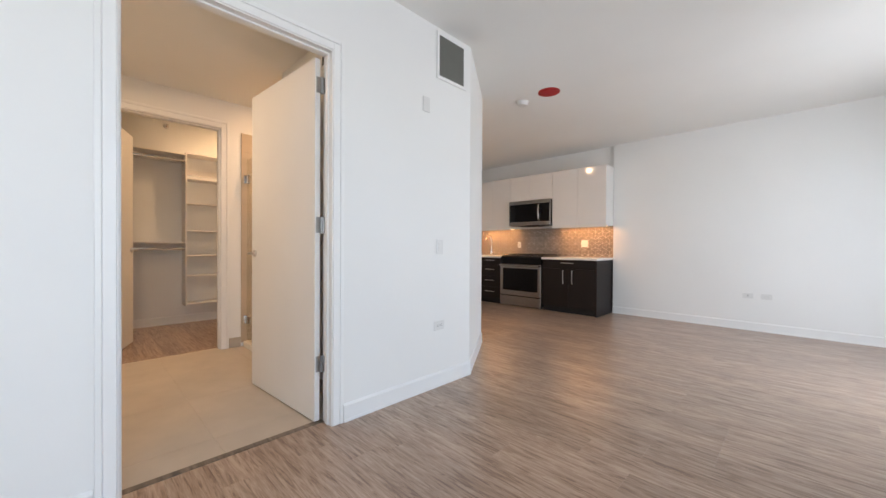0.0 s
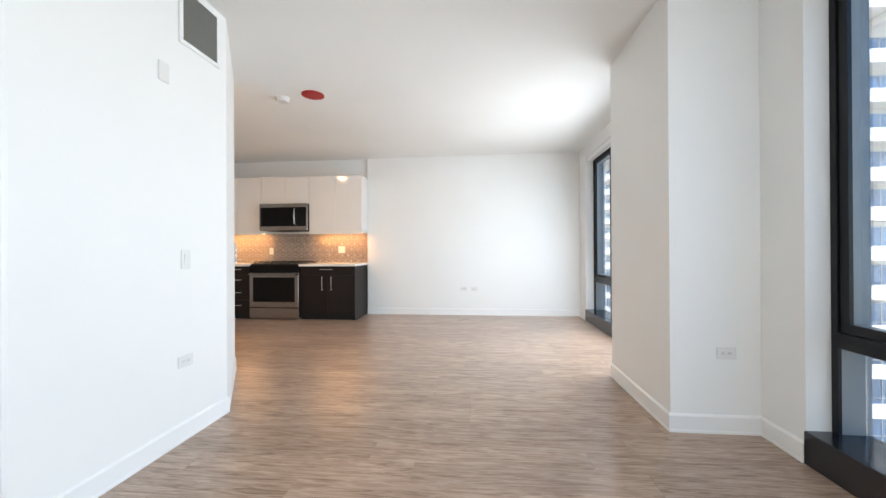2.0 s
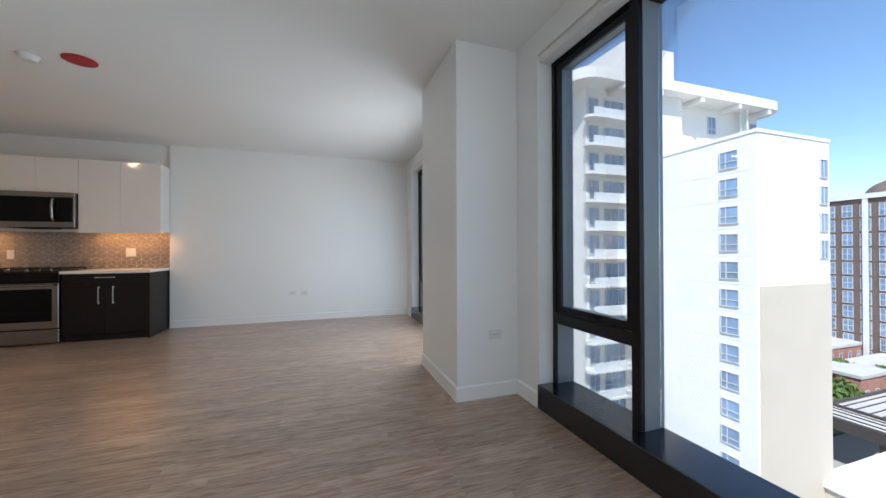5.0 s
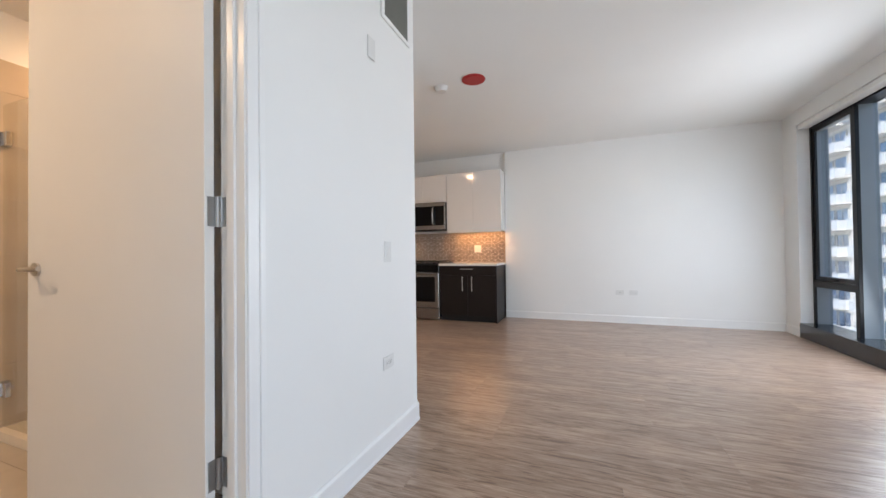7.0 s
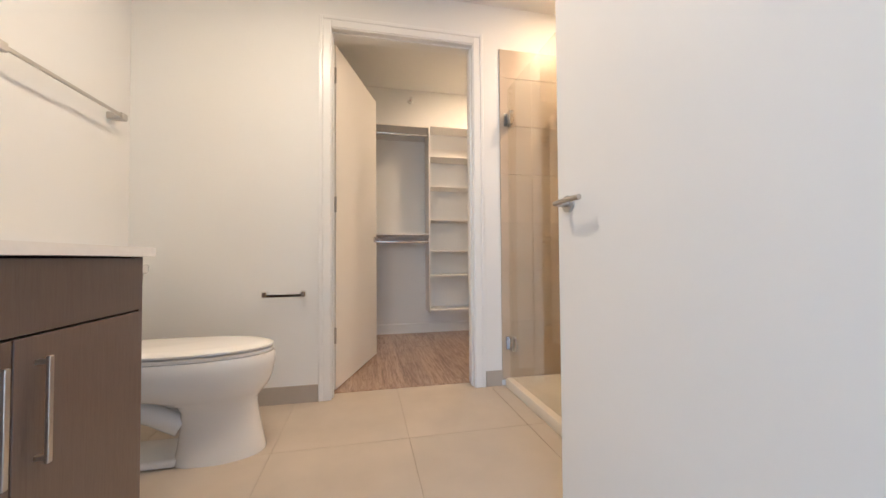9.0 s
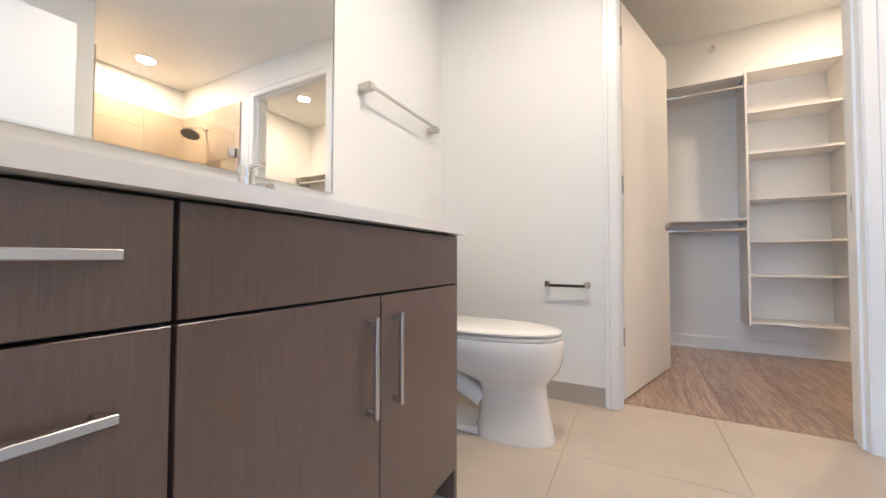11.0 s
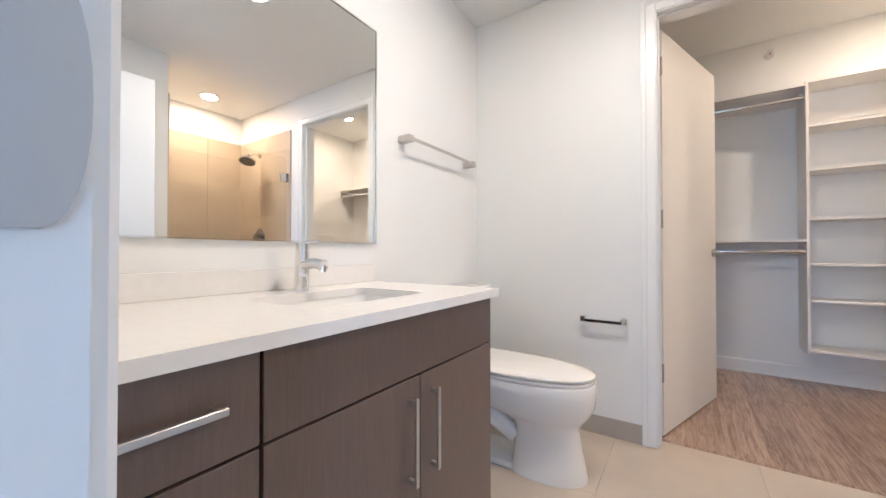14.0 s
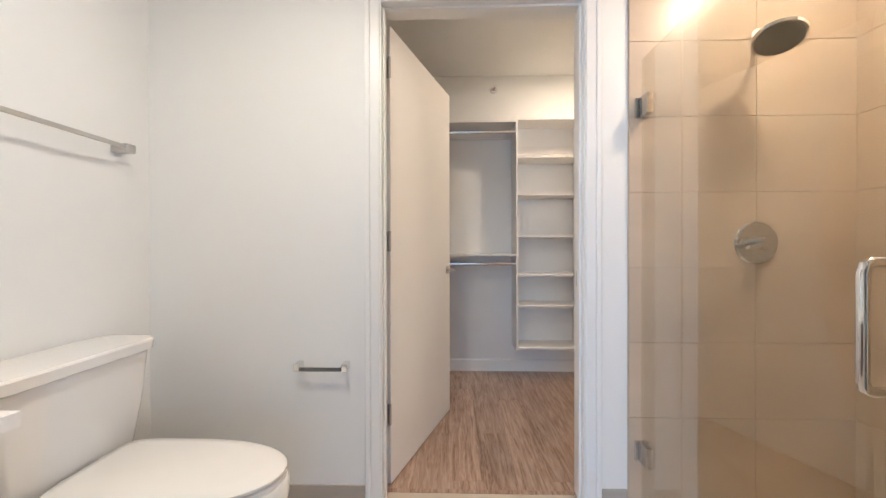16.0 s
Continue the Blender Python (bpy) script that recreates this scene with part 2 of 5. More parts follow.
SHADE = material("roller_shade_cassette", (0.78, 0.77, 0.74), 0.5)
CONCRETE = material("white_facade", (0.74, 0.725, 0.69), 0.8, vary=0.04, scale=0.25)
BEIGE = material("beige_stucco", (0.56, 0.49, 0.40), 0.85, vary=0.03, scale=0.4)
# pale blue base colour carries the sky's reflection in the distant panes
FARGLASS = material("facade_glass_sky_tint", (0.20, 0.29, 0.43), 0.06, vary=0.25, scale=0.3, spec=1.0)
SPANDREL = material("facade_frame", (0.55, 0.55, 0.54), 0.5)
SILLMETAL = material("black_sill_metal", (0.012, 0.014, 0.018), 0.20, vary=0.04, coat=0.3, spec=0.5)
RAILGLASS = material("balcony_rail", (0.66, 0.69, 0.71), 0.3, vary=0.05)
BRICK = material("red_brick", (0.38, 0.19, 0.14), 0.85, vary=0.12, scale=0.8)
DARKBRICK = material("dark_brick", (0.16, 0.11, 0.09), 0.8, vary=0.1, scale=0.5)
ROOFING = material("flat_roofing", (0.50, 0.48, 0.45), 0.9, vary=0.08, scale=0.3)
EARTH = material("city_ground", (0.34, 0.32, 0.29), 0.95, vary=0.25, scale=0.03)
ASPHALT = material("asphalt", (0.06, 0.06, 0.06), 0.9, vary=0.12, scale=0.2)
GRASS = material("grass", (0.12, 0.19, 0.04), 0.95, vary=0.2, scale=0.2)
LEAF = material("tree_leaves", (0.10, 0.155, 0.035), 0.8, vary=0.35, scale=0.5)
BARK = material("bark", (0.09, 0.065, 0.045), 0.9)
WATER = material("lake_water", (0.03, 0.13, 0.22), 0.12, vary=0.06, scale=0.01)
RUST = material("rail_steel", (0.06, 0.052, 0.047), 0.6)

# ---------- helpers for building ----------
BASE = {}


def box(bm, x0, x1, y0, y1, z0, z1, bevel=0.0, seg=1):
    made = bmesh.ops.create_cube(bm, size=1.0)
    vs = made["verts"]
    for v in vs:
        v.co = Vector(((x0 + x1) / 2 + v.co.x * (x1 - x0), (y0 + y1) / 2 + v.co.y * (y1 - y0), (z0 + z1) / 2 + v.co.z * (z1 - z0)))
    if bevel:
        es = list({e for v in vs for e in v.link_edges})
        bmesh.ops.bevel(bm, geom=es, offset=bevel, segments=seg, profile=0.5, affect="EDGES")


def boxed(*args, bevel=0.0, seg=1):
    bm = bmesh.new()
    box(bm, *args, bevel=bevel, seg=seg)
    return bm


def rod(bm, a, b, r, sides=16, r2=None):
    a, b = Vector(a), Vector(b)
    turn = (b - a).to_track_quat("Z", "Y").to_matrix().to_4x4()
    bmesh.ops.create_cone(bm, cap_ends=True, segments=sides, radius1=r, radius2=r if r2 is None else r2, depth=(b - a).length,
                          matrix=Matrix.Translation((a + b) / 2) @ turn)


def rodded(a, b, r, sides=16, r2=None):
    bm = bmesh.new()
    rod(bm, a, b, r, sides, r2)
    return bm


def tube(bm, points, r, sides=12):
    """A round bar bent through the points."""
    rings = []
    pts = [Vector(p) for p in points]
    for n, p in enumerate(pts):
        way = (pts[min(n + 1, len(pts) - 1)] - pts[max(n - 1, 0)]).normalized()
        q = way.to_track_quat("Z", "Y")
        rings.append([bm.verts.new(p + q @ Vector((r * math.cos(2 * math.pi * k / sides), r * math.sin(2 * math.pi * k / sides), 0))) for k in range(sides)])
    for a, b in zip(rings, rings[1:]):
        best = min(range(sides), key=lambda s: (a[0].co - b[s].co).length)
        for k in range(sides):
            bm.faces.new((a[k], a[(k + 1) % sides], b[(k + 1 + best) % sides], b[(k + best) % sides]))
    bm.faces.new(rings[0][::-1])
    bm.faces.new(rings[-1])


def loft(bm, rings, cap=True):
    """Skin over rings of equally many points."""
    vs = [[bm.verts.new(p) for p in ring] for ring in rings]
    n = len(vs[0])
    for a, b in zip(vs, vs[1:]):
        for k in range(n):
            bm.faces.new((a[k], a[(k + 1) % n], b[(k + 1) % n], b[k]))
    if cap:
        bm.faces.new(vs[0][::-1])
        bm.faces.new(vs[-1])


def prism(bm, outline, z0, z1):
    loft(bm, [[(x, y, z0) for x, y in outline], [(x, y, z1) for x, y in outline]])


def to_object(name, bm, mat, smooth=False):
    bmesh.ops.recalc_face_normals(bm, faces=bm.faces)
    me = bpy.data.meshes.new(name)
    bm.to_mesh(me)
    bm.free()
    if mat:
        me.materials.append(mat)
    if smooth:
        me.shade_smooth()
        me.set_sharp_from_angle(angle=radians(38))
    return new(name, me)


def thing(name, label, category, m=None, group="", kind=""):
    """The Empty at a thing's base."""
    ob = new(name)
    ob.empty_display_size = 0.1
    m = m if m is not None else Matrix.Identity(4)
    ob.matrix_basis = m
    BASE[ob] = m
    return tagged(ob, label, category, group, kind)


def part(name, bm, mat, parent, label="", smooth=False, local=False):
    """One mesh under a thing or a part; its points are given in the world, or in the thing's own frame."""
    if not local:
        bm.transform(BASE[parent].inverted())
    ob = to_object(name, bm, mat, smooth)
    ob.parent = parent
    BASE[ob] = BASE[parent]
    return tagged(ob, label)


def solid(name, bm, mat, label, category, kind="structure", smooth=False, group=""):
    ob = to_object(name, bm, mat, smooth)
    BASE[ob] = Matrix.Identity(4)
    return tagged(ob, label, category, group, kind)


def at(x, y, z=0.0, turn=0.0):
    return pose(x, y, z, 0, 0, turn)

# ---------- the shell ----------
bm = bmesh.new()
box(bm, -0.815, -0.71, -1.4, 1.307, -0.02, 3.05)
box(bm, -0.815, -0.71, 2.324, 3.61, -0.02, 3.05)
box(bm, -0.815, -0.71, 1.307, 2.324, 2.33, 3.05)
wall_west = solid("wall_west", bm, WALL, "smooth white painted wall with the bathroom doorway", "wall")
bm = bmesh.new()
prism(bm, [(-0.71, 3.61), (-1.30, 4.52), (-1.415, 4.45), (-0.815, 3.54)], -0.02, 3.05)
solid("wall_angled", bm, WALL, "short slanting white painted wall towards the hall", "wall")
solid("wall_hall", boxed(-4.4, -1.305, 4.39, 4.52, -0.02, 3.05), WALL, "white painted hall wall", "wall")
solid("wall_kitchen_west", boxed(-4.53, -4.4, 4.39, 7.8, -0.02, 3.05), WALL, "white painted wall at the end of the kitchen", "wall")
wall_kitchen = solid("wall_kitchen", boxed(-4.4, -0.911, 7.66, 7.8, -0.02, 3.05), WALL, "white painted wall behind the kitchen cabinets", "wall")
solid("wall_north", boxed(-0.911, 3.16, 7.61, 7.8, -0.02, 3.05), WALL, "large plain white painted end wall", "wall")
bm = bmesh.new()
box(bm, 2.86, 3.16, 7.27, 7.61, -0.02, 3.05)
box(bm, 2.86, 3.16, 3.29, 4.75, -0.02, 3.05)
box(bm, 2.86, 3.16, -1.4, -0.40, -0.02, 3.05)
box(bm, 2.86, 3.16, 4.75, 7.27, 2.66, 3.05)
box(bm, 2.86, 3.16, -0.40, 3.29, 2.66, 3.05)
solid("wall_window", bm, WALL, "white painted outer wall with two tall window openings", "wall")
solid("column", boxed(2.32, 2.86, 3.596, 4.60, -0.02, 3.05), WALL, "square white boxed-in column between the windows", "column")
solid("wall_south", boxed(-0.815, 3.16, -1.53, -1.4, -0.02, 3.05), WALL, "plain white wall closing the room", "wall")
bm = bmesh.new()
box(bm, -0.80, 3.0, -1.42, 4.45, CEIL, CEIL + 0.15)
box(bm, -4.42, 3.0, 4.45, 7.68, CEIL, CEIL + 0.15)
box(bm, -1.40, -0.80, 3.64, 4.45, CEIL, CEIL + 0.15)
solid("ceiling", bm, CEILING, "plain off-white painted ceiling", "ceiling")

solid("wall_vanity", boxed(-5.08, -0.815, 0.10, 0.235, -0.02, 3.05), WALL, "white painted wall behind vanity and toilet", "wall")
bm = bmesh.new()
box(bm, -3.19, -3.055, 0.235, 1.322, -0.02, 3.05)
box(bm, -3.19, -3.055, 2.298, 3.62, -0.02, 3.05)
box(bm, -3.19, -3.055, 1.322, 2.298, 2.38, 3.05)
wall_closet = solid("wall_closet", bm, WALL, "white painted bathroom wall with the closet doorway", "wall")
solid("wall_bath_north", boxed(-1.97, -0.815, 2.50, 2.63, -0.02, 3.05), WALL, "white painted wall behind the open bathroom door", "wall")
wall_shower_side = solid("wall_shower_side", boxed(-1.97, -1.84, 2.63, 3.62, -0.02, 3.05), WALL, "wall at the end of the shower", "wall")
wall_shower_back = solid("wall_shower_back", boxed(-3.055, -1.97, 3.49, 3.62, -0.02, 3.05), WALL, "wall behind the shower", "wall")
solid("wall_closet_back", boxed(-5.08, -4.95, 0.235, 3.75, -0.02, 3.05), WALL, "white painted back wall of the closet", "wall")
solid("wall_closet_north", boxed(-4.95, -3.19, 3.62, 3.75, -0.02, 3.05), WALL, "white painted side wall of the closet", "wall")
solid("ceiling_bath", boxed(-3.06, -0.80, 0.22, 3.50, BCEIL, BCEIL + 0.12), CEILING, "smooth off-white bathroom ceiling", "ceiling")
solid("ceiling_closet", boxed(-4.96, -3.18, 0.22, 3.63, CCEIL, CCEIL + 0.12), CEILING, "smooth off-white closet ceiling", "ceiling")

floor = solid("floor", boxed(-4.5, 3.1, -1.5, 7.75, -0.12, -0.012), SUBFLOOR, "greige wood-look plank floor", "floor")
floor_closet = solid("floor_closet", boxed(-5.0, -3.175, 0.15, 3.7, -0.011, -0.0105), SUBFLOOR, "brown wood-look plank floor of the closet", "floor")
floor_bath = solid("floor_bath", boxed(-3.17, -0.815, 0.15, 2.62, -0.011, -0.0035), GROUT, "beige stone-look tile floor of the bathroom", "floor")

# baseboards
BH = 0.115


def skirting(x0, y0, x1, y1, side, h=BH, t=0.014, mat=TRIM, label="white painted baseboard along the wall"):
    """A board along a wall from one point to the other; side turns it to the room, to the left (1) or right (-1) of the way."""
    a, b = Vector((x0, y0)), Vector((x1, y1))
    d = (b - a).normalized()
    n = Vector((-d.y, d.x)) * side
    prof = [(0, 0), (t + 0.004, 0), (t + 0.004, 0.014), (t, 0.018), (t, h - 0.012), (t - 0.006, h - 0.004), (t - 0.010, h), (0, h)]
    bmb = bmesh.new()
    rings = []
    for p in (a, b):
        rings.append([(p.x + n.x * u, p.y + n.y * u, w) for u, w in prof])
    loft(bmb, rings)
    return solid("baseboard", bmb, mat, label, "baseboard")


skirting(-0.71, -1.4, -0.71, 1.247, -1)
skirting(-0.71, 2.384, -0.71, 3.615, -1)
skirting(-0.712, 3.607, -1.30, 4.515, -1)
skirting(-0.911, 7.61, 2.86, 7.61, -1)
skirting(2.86, 7.61, 2.86, 7.27, -1)
skirting(2.32, 3.596, 2.32, 4.60, 1)
skirting(2.305, 3.596, 2.86, 3.596, -1)
skirting(2.32, 4.60, 2.86, 4.60, 1)
skirting(2.86, 3.58, 2.86, 3.29, -1)
skirting(-4.4, 4.52, -1.30, 4.52, 1)
skirting(-4.95, 0.235, -4.95, 3.62, -1, label="white painted baseboard in the closet")
skirting(-4.95, 3.62, -3.19, 3.62, -1, label="white painted baseboard in the closet")


def tile_base(x0, y0, x1, y1, side):
    a, b = Vector((x0, y0)), Vector((x1, y1))
    n = Vector((-(b - a).normalized().y, (b - a).normalized().x)) * side * 0.009
    bmb = bmesh.new()
    prism(bmb, [(a.x, a.y), (b.x, b.y), (b.x + n.x, b.y + n.y), (a.x + n.x, a.y + n.y)], 0.0, 0.105)
    return solid("tile_baseboard", bmb, TILEBASE, "grey-beige tile baseboard in the bathroom", "baseboard")


tile_base(-3.055, 0.235, -3.055, 1.262, -1)
tile_base(-3.055, 2.358, -3.055, 2.47, -1)
tile_base(-2.01, 0.235, -3.055, 0.235, -1)
tile_base(-1.97, 2.50, -0.84, 2.50, -1)


# ---------- door frames and doors ----------
def door_frame(name, xa, xb, y0, y1, top, label, swing):
    """Jambs through a wall from xa to xb (xa > xb), stops, and stepped casings on both faces."""
    f = thing(name, label, "door frame", at((xa + xb) / 2, (y0 + y1) / 2), kind="structure")
    for ya, yb in ((y0 - 0.02, y0), (y1, y1 + 0.02)):
        part("jamb", boxed(xb - 0.002, xa + 0.002, ya, yb, 0, top + 0.02), TRIM, f)
    part("head_jamb", boxed(xb - 0.002, xa + 0.002, y0, y1, top, top + 0.02), TRIM, f)
    sx = (xa - 0.052) if swing < 0 else (xb + 0.052)
    for ya, yb in ((y0, y0 + 0.011), (y1 - 0.011, y1)):
        part("door_stop", boxed(sx - 0.017, sx + 0.017, ya, yb, 0, top - 0.011, bevel=0.002), TRIM, f)
    part("door_stop", boxed(sx - 0.017, sx + 0.017, y0, y1, top - 0.011, top, bevel=0.002), TRIM, f)
    for x, s in ((xa, 1), (xb, -1)):
        for edge, out in ((y0 - 0.006, -1), (y1 + 0.006, 1)):
            c = bmesh.new()
            for u0, u1, t in ((0.0, 0.046, 0.010), (0.046, 0.070, 0.014)):
                ys = sorted((edge + out * u0, edge + out * u1))
                xs = sorted((x, x + s * t))
                box(c, xs[0], xs[1], ys[0], ys[1], 0.0, top + 0.006 + u1, bevel=0.003)
            part("casing", c, TRIM, f)
        c = bmesh.new()
        for u0, u1, t in ((0.0, 0.046, 0.010), (0.046, 0.070, 0.014)):
            xs = sorted((x, x + s * t))
            box(c, xs[0], xs[1], y0 - 0.006 - u0, y1 + 0.006 + u0, top + 0.006 + u0, top + 0.006 + u1, bevel=0.003)
        part("casing", c, TRIM, f)
    return f


frame_bath = door_frame("door_frame_bath", -0.71, -0.815, 1.327, 2.304, 2.31, "white painted door frame with stepped casing", -1)
frame_closet = door_frame("door_frame_closet", -3.055, -3.19, 1.342, 2.278, 2.360, "white painted closet door frame with stepped casing", -1)

# strike plate with its rounded lip
bm = bmesh.new()
out = [(-0.765, -0.034)] + [(-0.8075 - 0.009 * math.cos(radians(a)), 0.034 * math.sin(radians(a))) for a in range(-90, 91, 15)] + [(-0.765, 0.034)]
loft(bm, [[(x, 1.3275, 1.094 + z) for x, z in out], [(x, 1.3300, 1.094 + z) for x, z in out]])
part("strike_plate", bm, HINGEMETAL, frame_bath, "satin metal strike plate")
bm = boxed(-3.155, -3.115, 2.2755, 2.2782, 1.03, 1.10, bevel=0.001)
part("strike_plate", bm, HINGEMETAL, frame_closet, "satin metal strike plate")


for z in (0.368, 1.248, 2.128):
    part("hinge_leaf", boxed(-0.826, -0.795, 2.3020, 2.3045, z - 0.05, z + 0.05), HINGEMETAL, frame_bath, "steel hinge leaf")
    part("hinge_leaf", boxed(-3.196, -3.158, 1.3415, 1.3440, z - 0.05, z + 0.05), HINGEMETAL, frame_closet, "steel hinge leaf")


def lever(parent, x, z, y, s):
    """Rose and lever on one face of a leaf (local frame); s: the way the face looks along y. The bar points to the hinges."""
    h = bmesh.new()
    rod(h, (x, y, z), (x, y + s * 0.009, z), 0.027, 28)
    rod(h, (x, y + s * 0.009, z), (x, y + s * 0.045, z), 0.010, 16)
    tube(h, [(x + 0.008, y + s * 0.047, z), (x - 0.01, y + s * 0.050, z), (x - 0.05, y + s * 0.050, z + 0.002), (x - 0.112, y + s * 0.046, z + 0.004)], 0.0085, 12)
    return part("lever_handle", h, NICKEL, parent, "satin nickel lever handle", smooth=True, local=True)


def door(name, x, y, turn, width, height, t0, t1, label, handle_z):
    """A flush leaf that swings about its local origin; it lies along local x, with its thickness from t0 to t1."""
    d = thing(name, label, "door", at(x, y, 0.008, turn), kind="structure")
    leaf = bmesh.new()
    box(leaf, 0.004, width, t0, t1, 0.0, height, bevel=0.002)
    part("leaf", leaf, DOORPAINT, d, local=True)
    for z in (0.36, 1.24, 2.12):
        hb = bmesh.new()
        ym = t0 if abs(t0) > abs(t1) else t1
        near = 0.0
        rod(hb, (-0.005, near, z - 0.052), (-0.005, near, z + 0.052), 0.0075, 12)
        box(hb, 0.0015, 0.0035, min(near, ym * 0.8), max(near, ym * 0.8), z - 0.05, z + 0.05)
        box(hb, -0.005, 0.0025, near - 0.001, near + 0.001, z - 0.05, z + 0.05)
        if t0 > 0:
            box(hb, -0.008, -0.006, near - 0.018, near, z - 0.05, z + 0.05)
        part("hinge", hb, HINGEMETAL, d, "steel butt hinge", local=True)
    lever(d, width - 0.062, handle_z, t0, -1)
    lever(d, width - 0.062, handle_z, t1, 1)
    lt = boxed(width - 0.0008, width + 0.0012, (t0 + t1) / 2 - 0.012, (t0 + t1) / 2 + 0.012, handle_z - 0.03, handle_z + 0.03)
    part("latch_plate", lt, HINGEMETAL, d, local=True)
    return d


door("door_1", -0.821, 2.290, 183.6, 0.970, 2.285, 0.005, 0.041, "white flush bathroom door standing open into the room", 1.045)
door("door_2", -3.205, 1.356, 161.2, 0.915, 2.335, 0.0, 0.044, "white flush closet door standing open", 1.045)

# ---------- windows ----------


def window(name, y0, y1, mullions, label):
    w = thing(name, label, "window", at(3.06, (y0 + y1) / 2), kind="structure")
    xa, xb = 2.985, 3.15
    part("sill", boxed(2.846, xb, y0, y1, 0.0, 0.178, bevel=0.004), SILLMETAL, w, "deep black metal sill box")
    part("head", boxed(xa, xb, y0, y1, 2.585, 2.66), BLACKFRAME, w)
    for a, b in ((y1 - 0.035, y1), (y0, y0 + 0.035)):
        st = part("stile", boxed(xa, xa + 0.022, a, b, 0.178, 2.585, bevel=0.002), BLACKFRAME, w)
        part("stile_back", boxed(xa + 0.022, xb, a + 0.001, b - 0.001, 0.178, 2.585), GREYFRAME, st, "frame side, paler grey than its black face")
    part("shade_cassette", boxed(2.872, 2.975, y0 + 0.004, y1 - 0.004, 2.600, 2.657, bevel=0.006), SHADE, w, "white roller shade cassette")
    for ym in mullions:
        mu = part("mullion", boxed(xa - 0.012, xa + 0.022, ym - 0.03, ym + 0.03, 0.178, 2.585, bevel=0.003), BLACKFRAME, w, "black metal mullion cap")
        part("mullion_back", boxed(xa + 0.022, xb, ym - 0.029, ym + 0.029, 0.178, 2.585), GREYFRAME, mu, "deep mullion side, paler grey than its cap")
    top = max(mullions) + 0.03
    part("transom", boxed(xa - 0.006, xb, top, y1 - 0.035, 0.635, 0.715, bevel=0.003), BLACKFRAME, w)
    # the opening sash above the transom
    ya, yb, za, zb = top + 0.004, y1 - 0.039, 0.719, 2.583
    fw = 0.048
    rings = []
    for fx0, fx1, cutback in ((2.996, 3.016, 0.0), (3.016, 3.070, 0.001)):
        sash = bmesh.new()
        box(sash, fx0, fx1, ya + cutback, ya + fw - cutback, za + cutback, zb - cutback)
        box(sash, fx0, fx1, yb - fw + cutback, yb - cutback, za + cutback, zb - cutback)
        box(sash, fx0, fx1, ya + fw, yb - fw, za + cutback, za + fw - cutback)
        box(sash, fx0, fx1, ya + fw, yb - fw, zb - fw + cutback, zb - cutback)
        rings.append(sash)
    sa = part("sash", rings[0], BLACKFRAME, w, "black opening sash")
    part("sash_back", rings[1], GREYFRAME, sa, "sash side, paler grey than its front")
    hd = bmesh.new()
    ym = (ya + yb) / 2
    box(hd, 2.975, 2.998, ym - 0.075, ym + 0.075, 0.735, 0.750, bevel=0.003)
    tube(hd, [(2.977, ym - 0.07, 0.748), (2.962, ym - 0.02, 0.753), (2.955, ym + 0.05, 0.752)], 0.007, 10)
    part("sash_handle", hd, BLACKFRAME, sa, smooth=True)
    panes = [(3.048, ya + fw - 0.01, yb - fw + 0.01, za + fw - 0.01, zb - fw + 0.01), (3.118, top, y1 - 0.035, 0.178, 0.635)]
    low = y0 + 0.035
    for ymid in sorted(mullions):
        panes.append((3.118, low, ymid - 0.03, 0.178, 2.585))
        low = ymid + 0.03
    for x, p0, p1, q0, q1 in panes:
        g = part("pane", boxed(x, x + 0.006, p0, p1, q0, q1), PANE, w, "clear window glass")
        g.visible_shadow = False
    return w


window("window_1", -0.40, 3.29, [2.512, 0.55], "tall black-framed window with an opening sash and deep sill")
window("window_2", 4.75, 7.27, [6.47], "tall black-framed window beside the column")


# ---------- living room fixtures ----------
def outlet(name, m, w, h, label, holes=2, across=True, category="outlet"):
    """A cover plate with sockets, flat on local x and z, looking along local -y."""
    o = thing(name, label, category, m)
    b = bmesh.new()
    box(b, -w / 2, w / 2, -0.006, 0.0, -h / 2, h / 2, bevel=0.0025)
    part("cover_plate", b, PLASTIC, o, local=True)
    for n in range(holes):
        u = (n - (holes - 1) / 2) * 0.036
        c = bmesh.new()
        px, pz = (u, 0.0) if across else (0.0, u)
        box(c, px - 0.0155, px + 0.0155, -0.0085, -0.005, pz - 0.0155, pz + 0.0155, bevel=0.002)
        s = part("socket", c, PLASTIC, o, local=True)
        k = bmesh.new()
        for du, dv, a, e in ((-0.006, 0.002, 0.0012, 0.0045), (0.006, 0.002, 0.0012, 0.0038), (0.0, -0.008, 0.0022, 0.0022)):
            gx, gz = (px + dv, pz + du) if across else (px + du, pz + dv)
            ga, ge = (e, a) if across else (a, e)
            box(k, gx - ga, gx + ga, -0.0089, -0.0080, gz - ge, gz + ge)
        part("slots", k, SLOT, s, local=True)
    return o


def rocker(name, m, w, h, gangs, label):
    o = thing(name, label, "switch", m)
    b = bmesh.new()
    box(b, -w / 2, w / 2, -0.006, 0.0, -h / 2, h / 2, bevel=0.0025)
    part("cover_plate", b, PLASTIC, o, local=True)
    for n in range(gangs):
        u = (n - (gangs - 1) / 2) * 0.046
        c = bmesh.new()
        loft(c, [[(u - 0.0165, -0.005, z), (u + 0.0165, -0.005, z), (u + 0.0165, y, z), (u - 0.0165, y, z)] for z, y in ((-0.033, -0.0075), (0.0, -0.0085), (0.033, -0.0115))])
        part("rocker", c, PLASTIC, o, local=True)
    return o


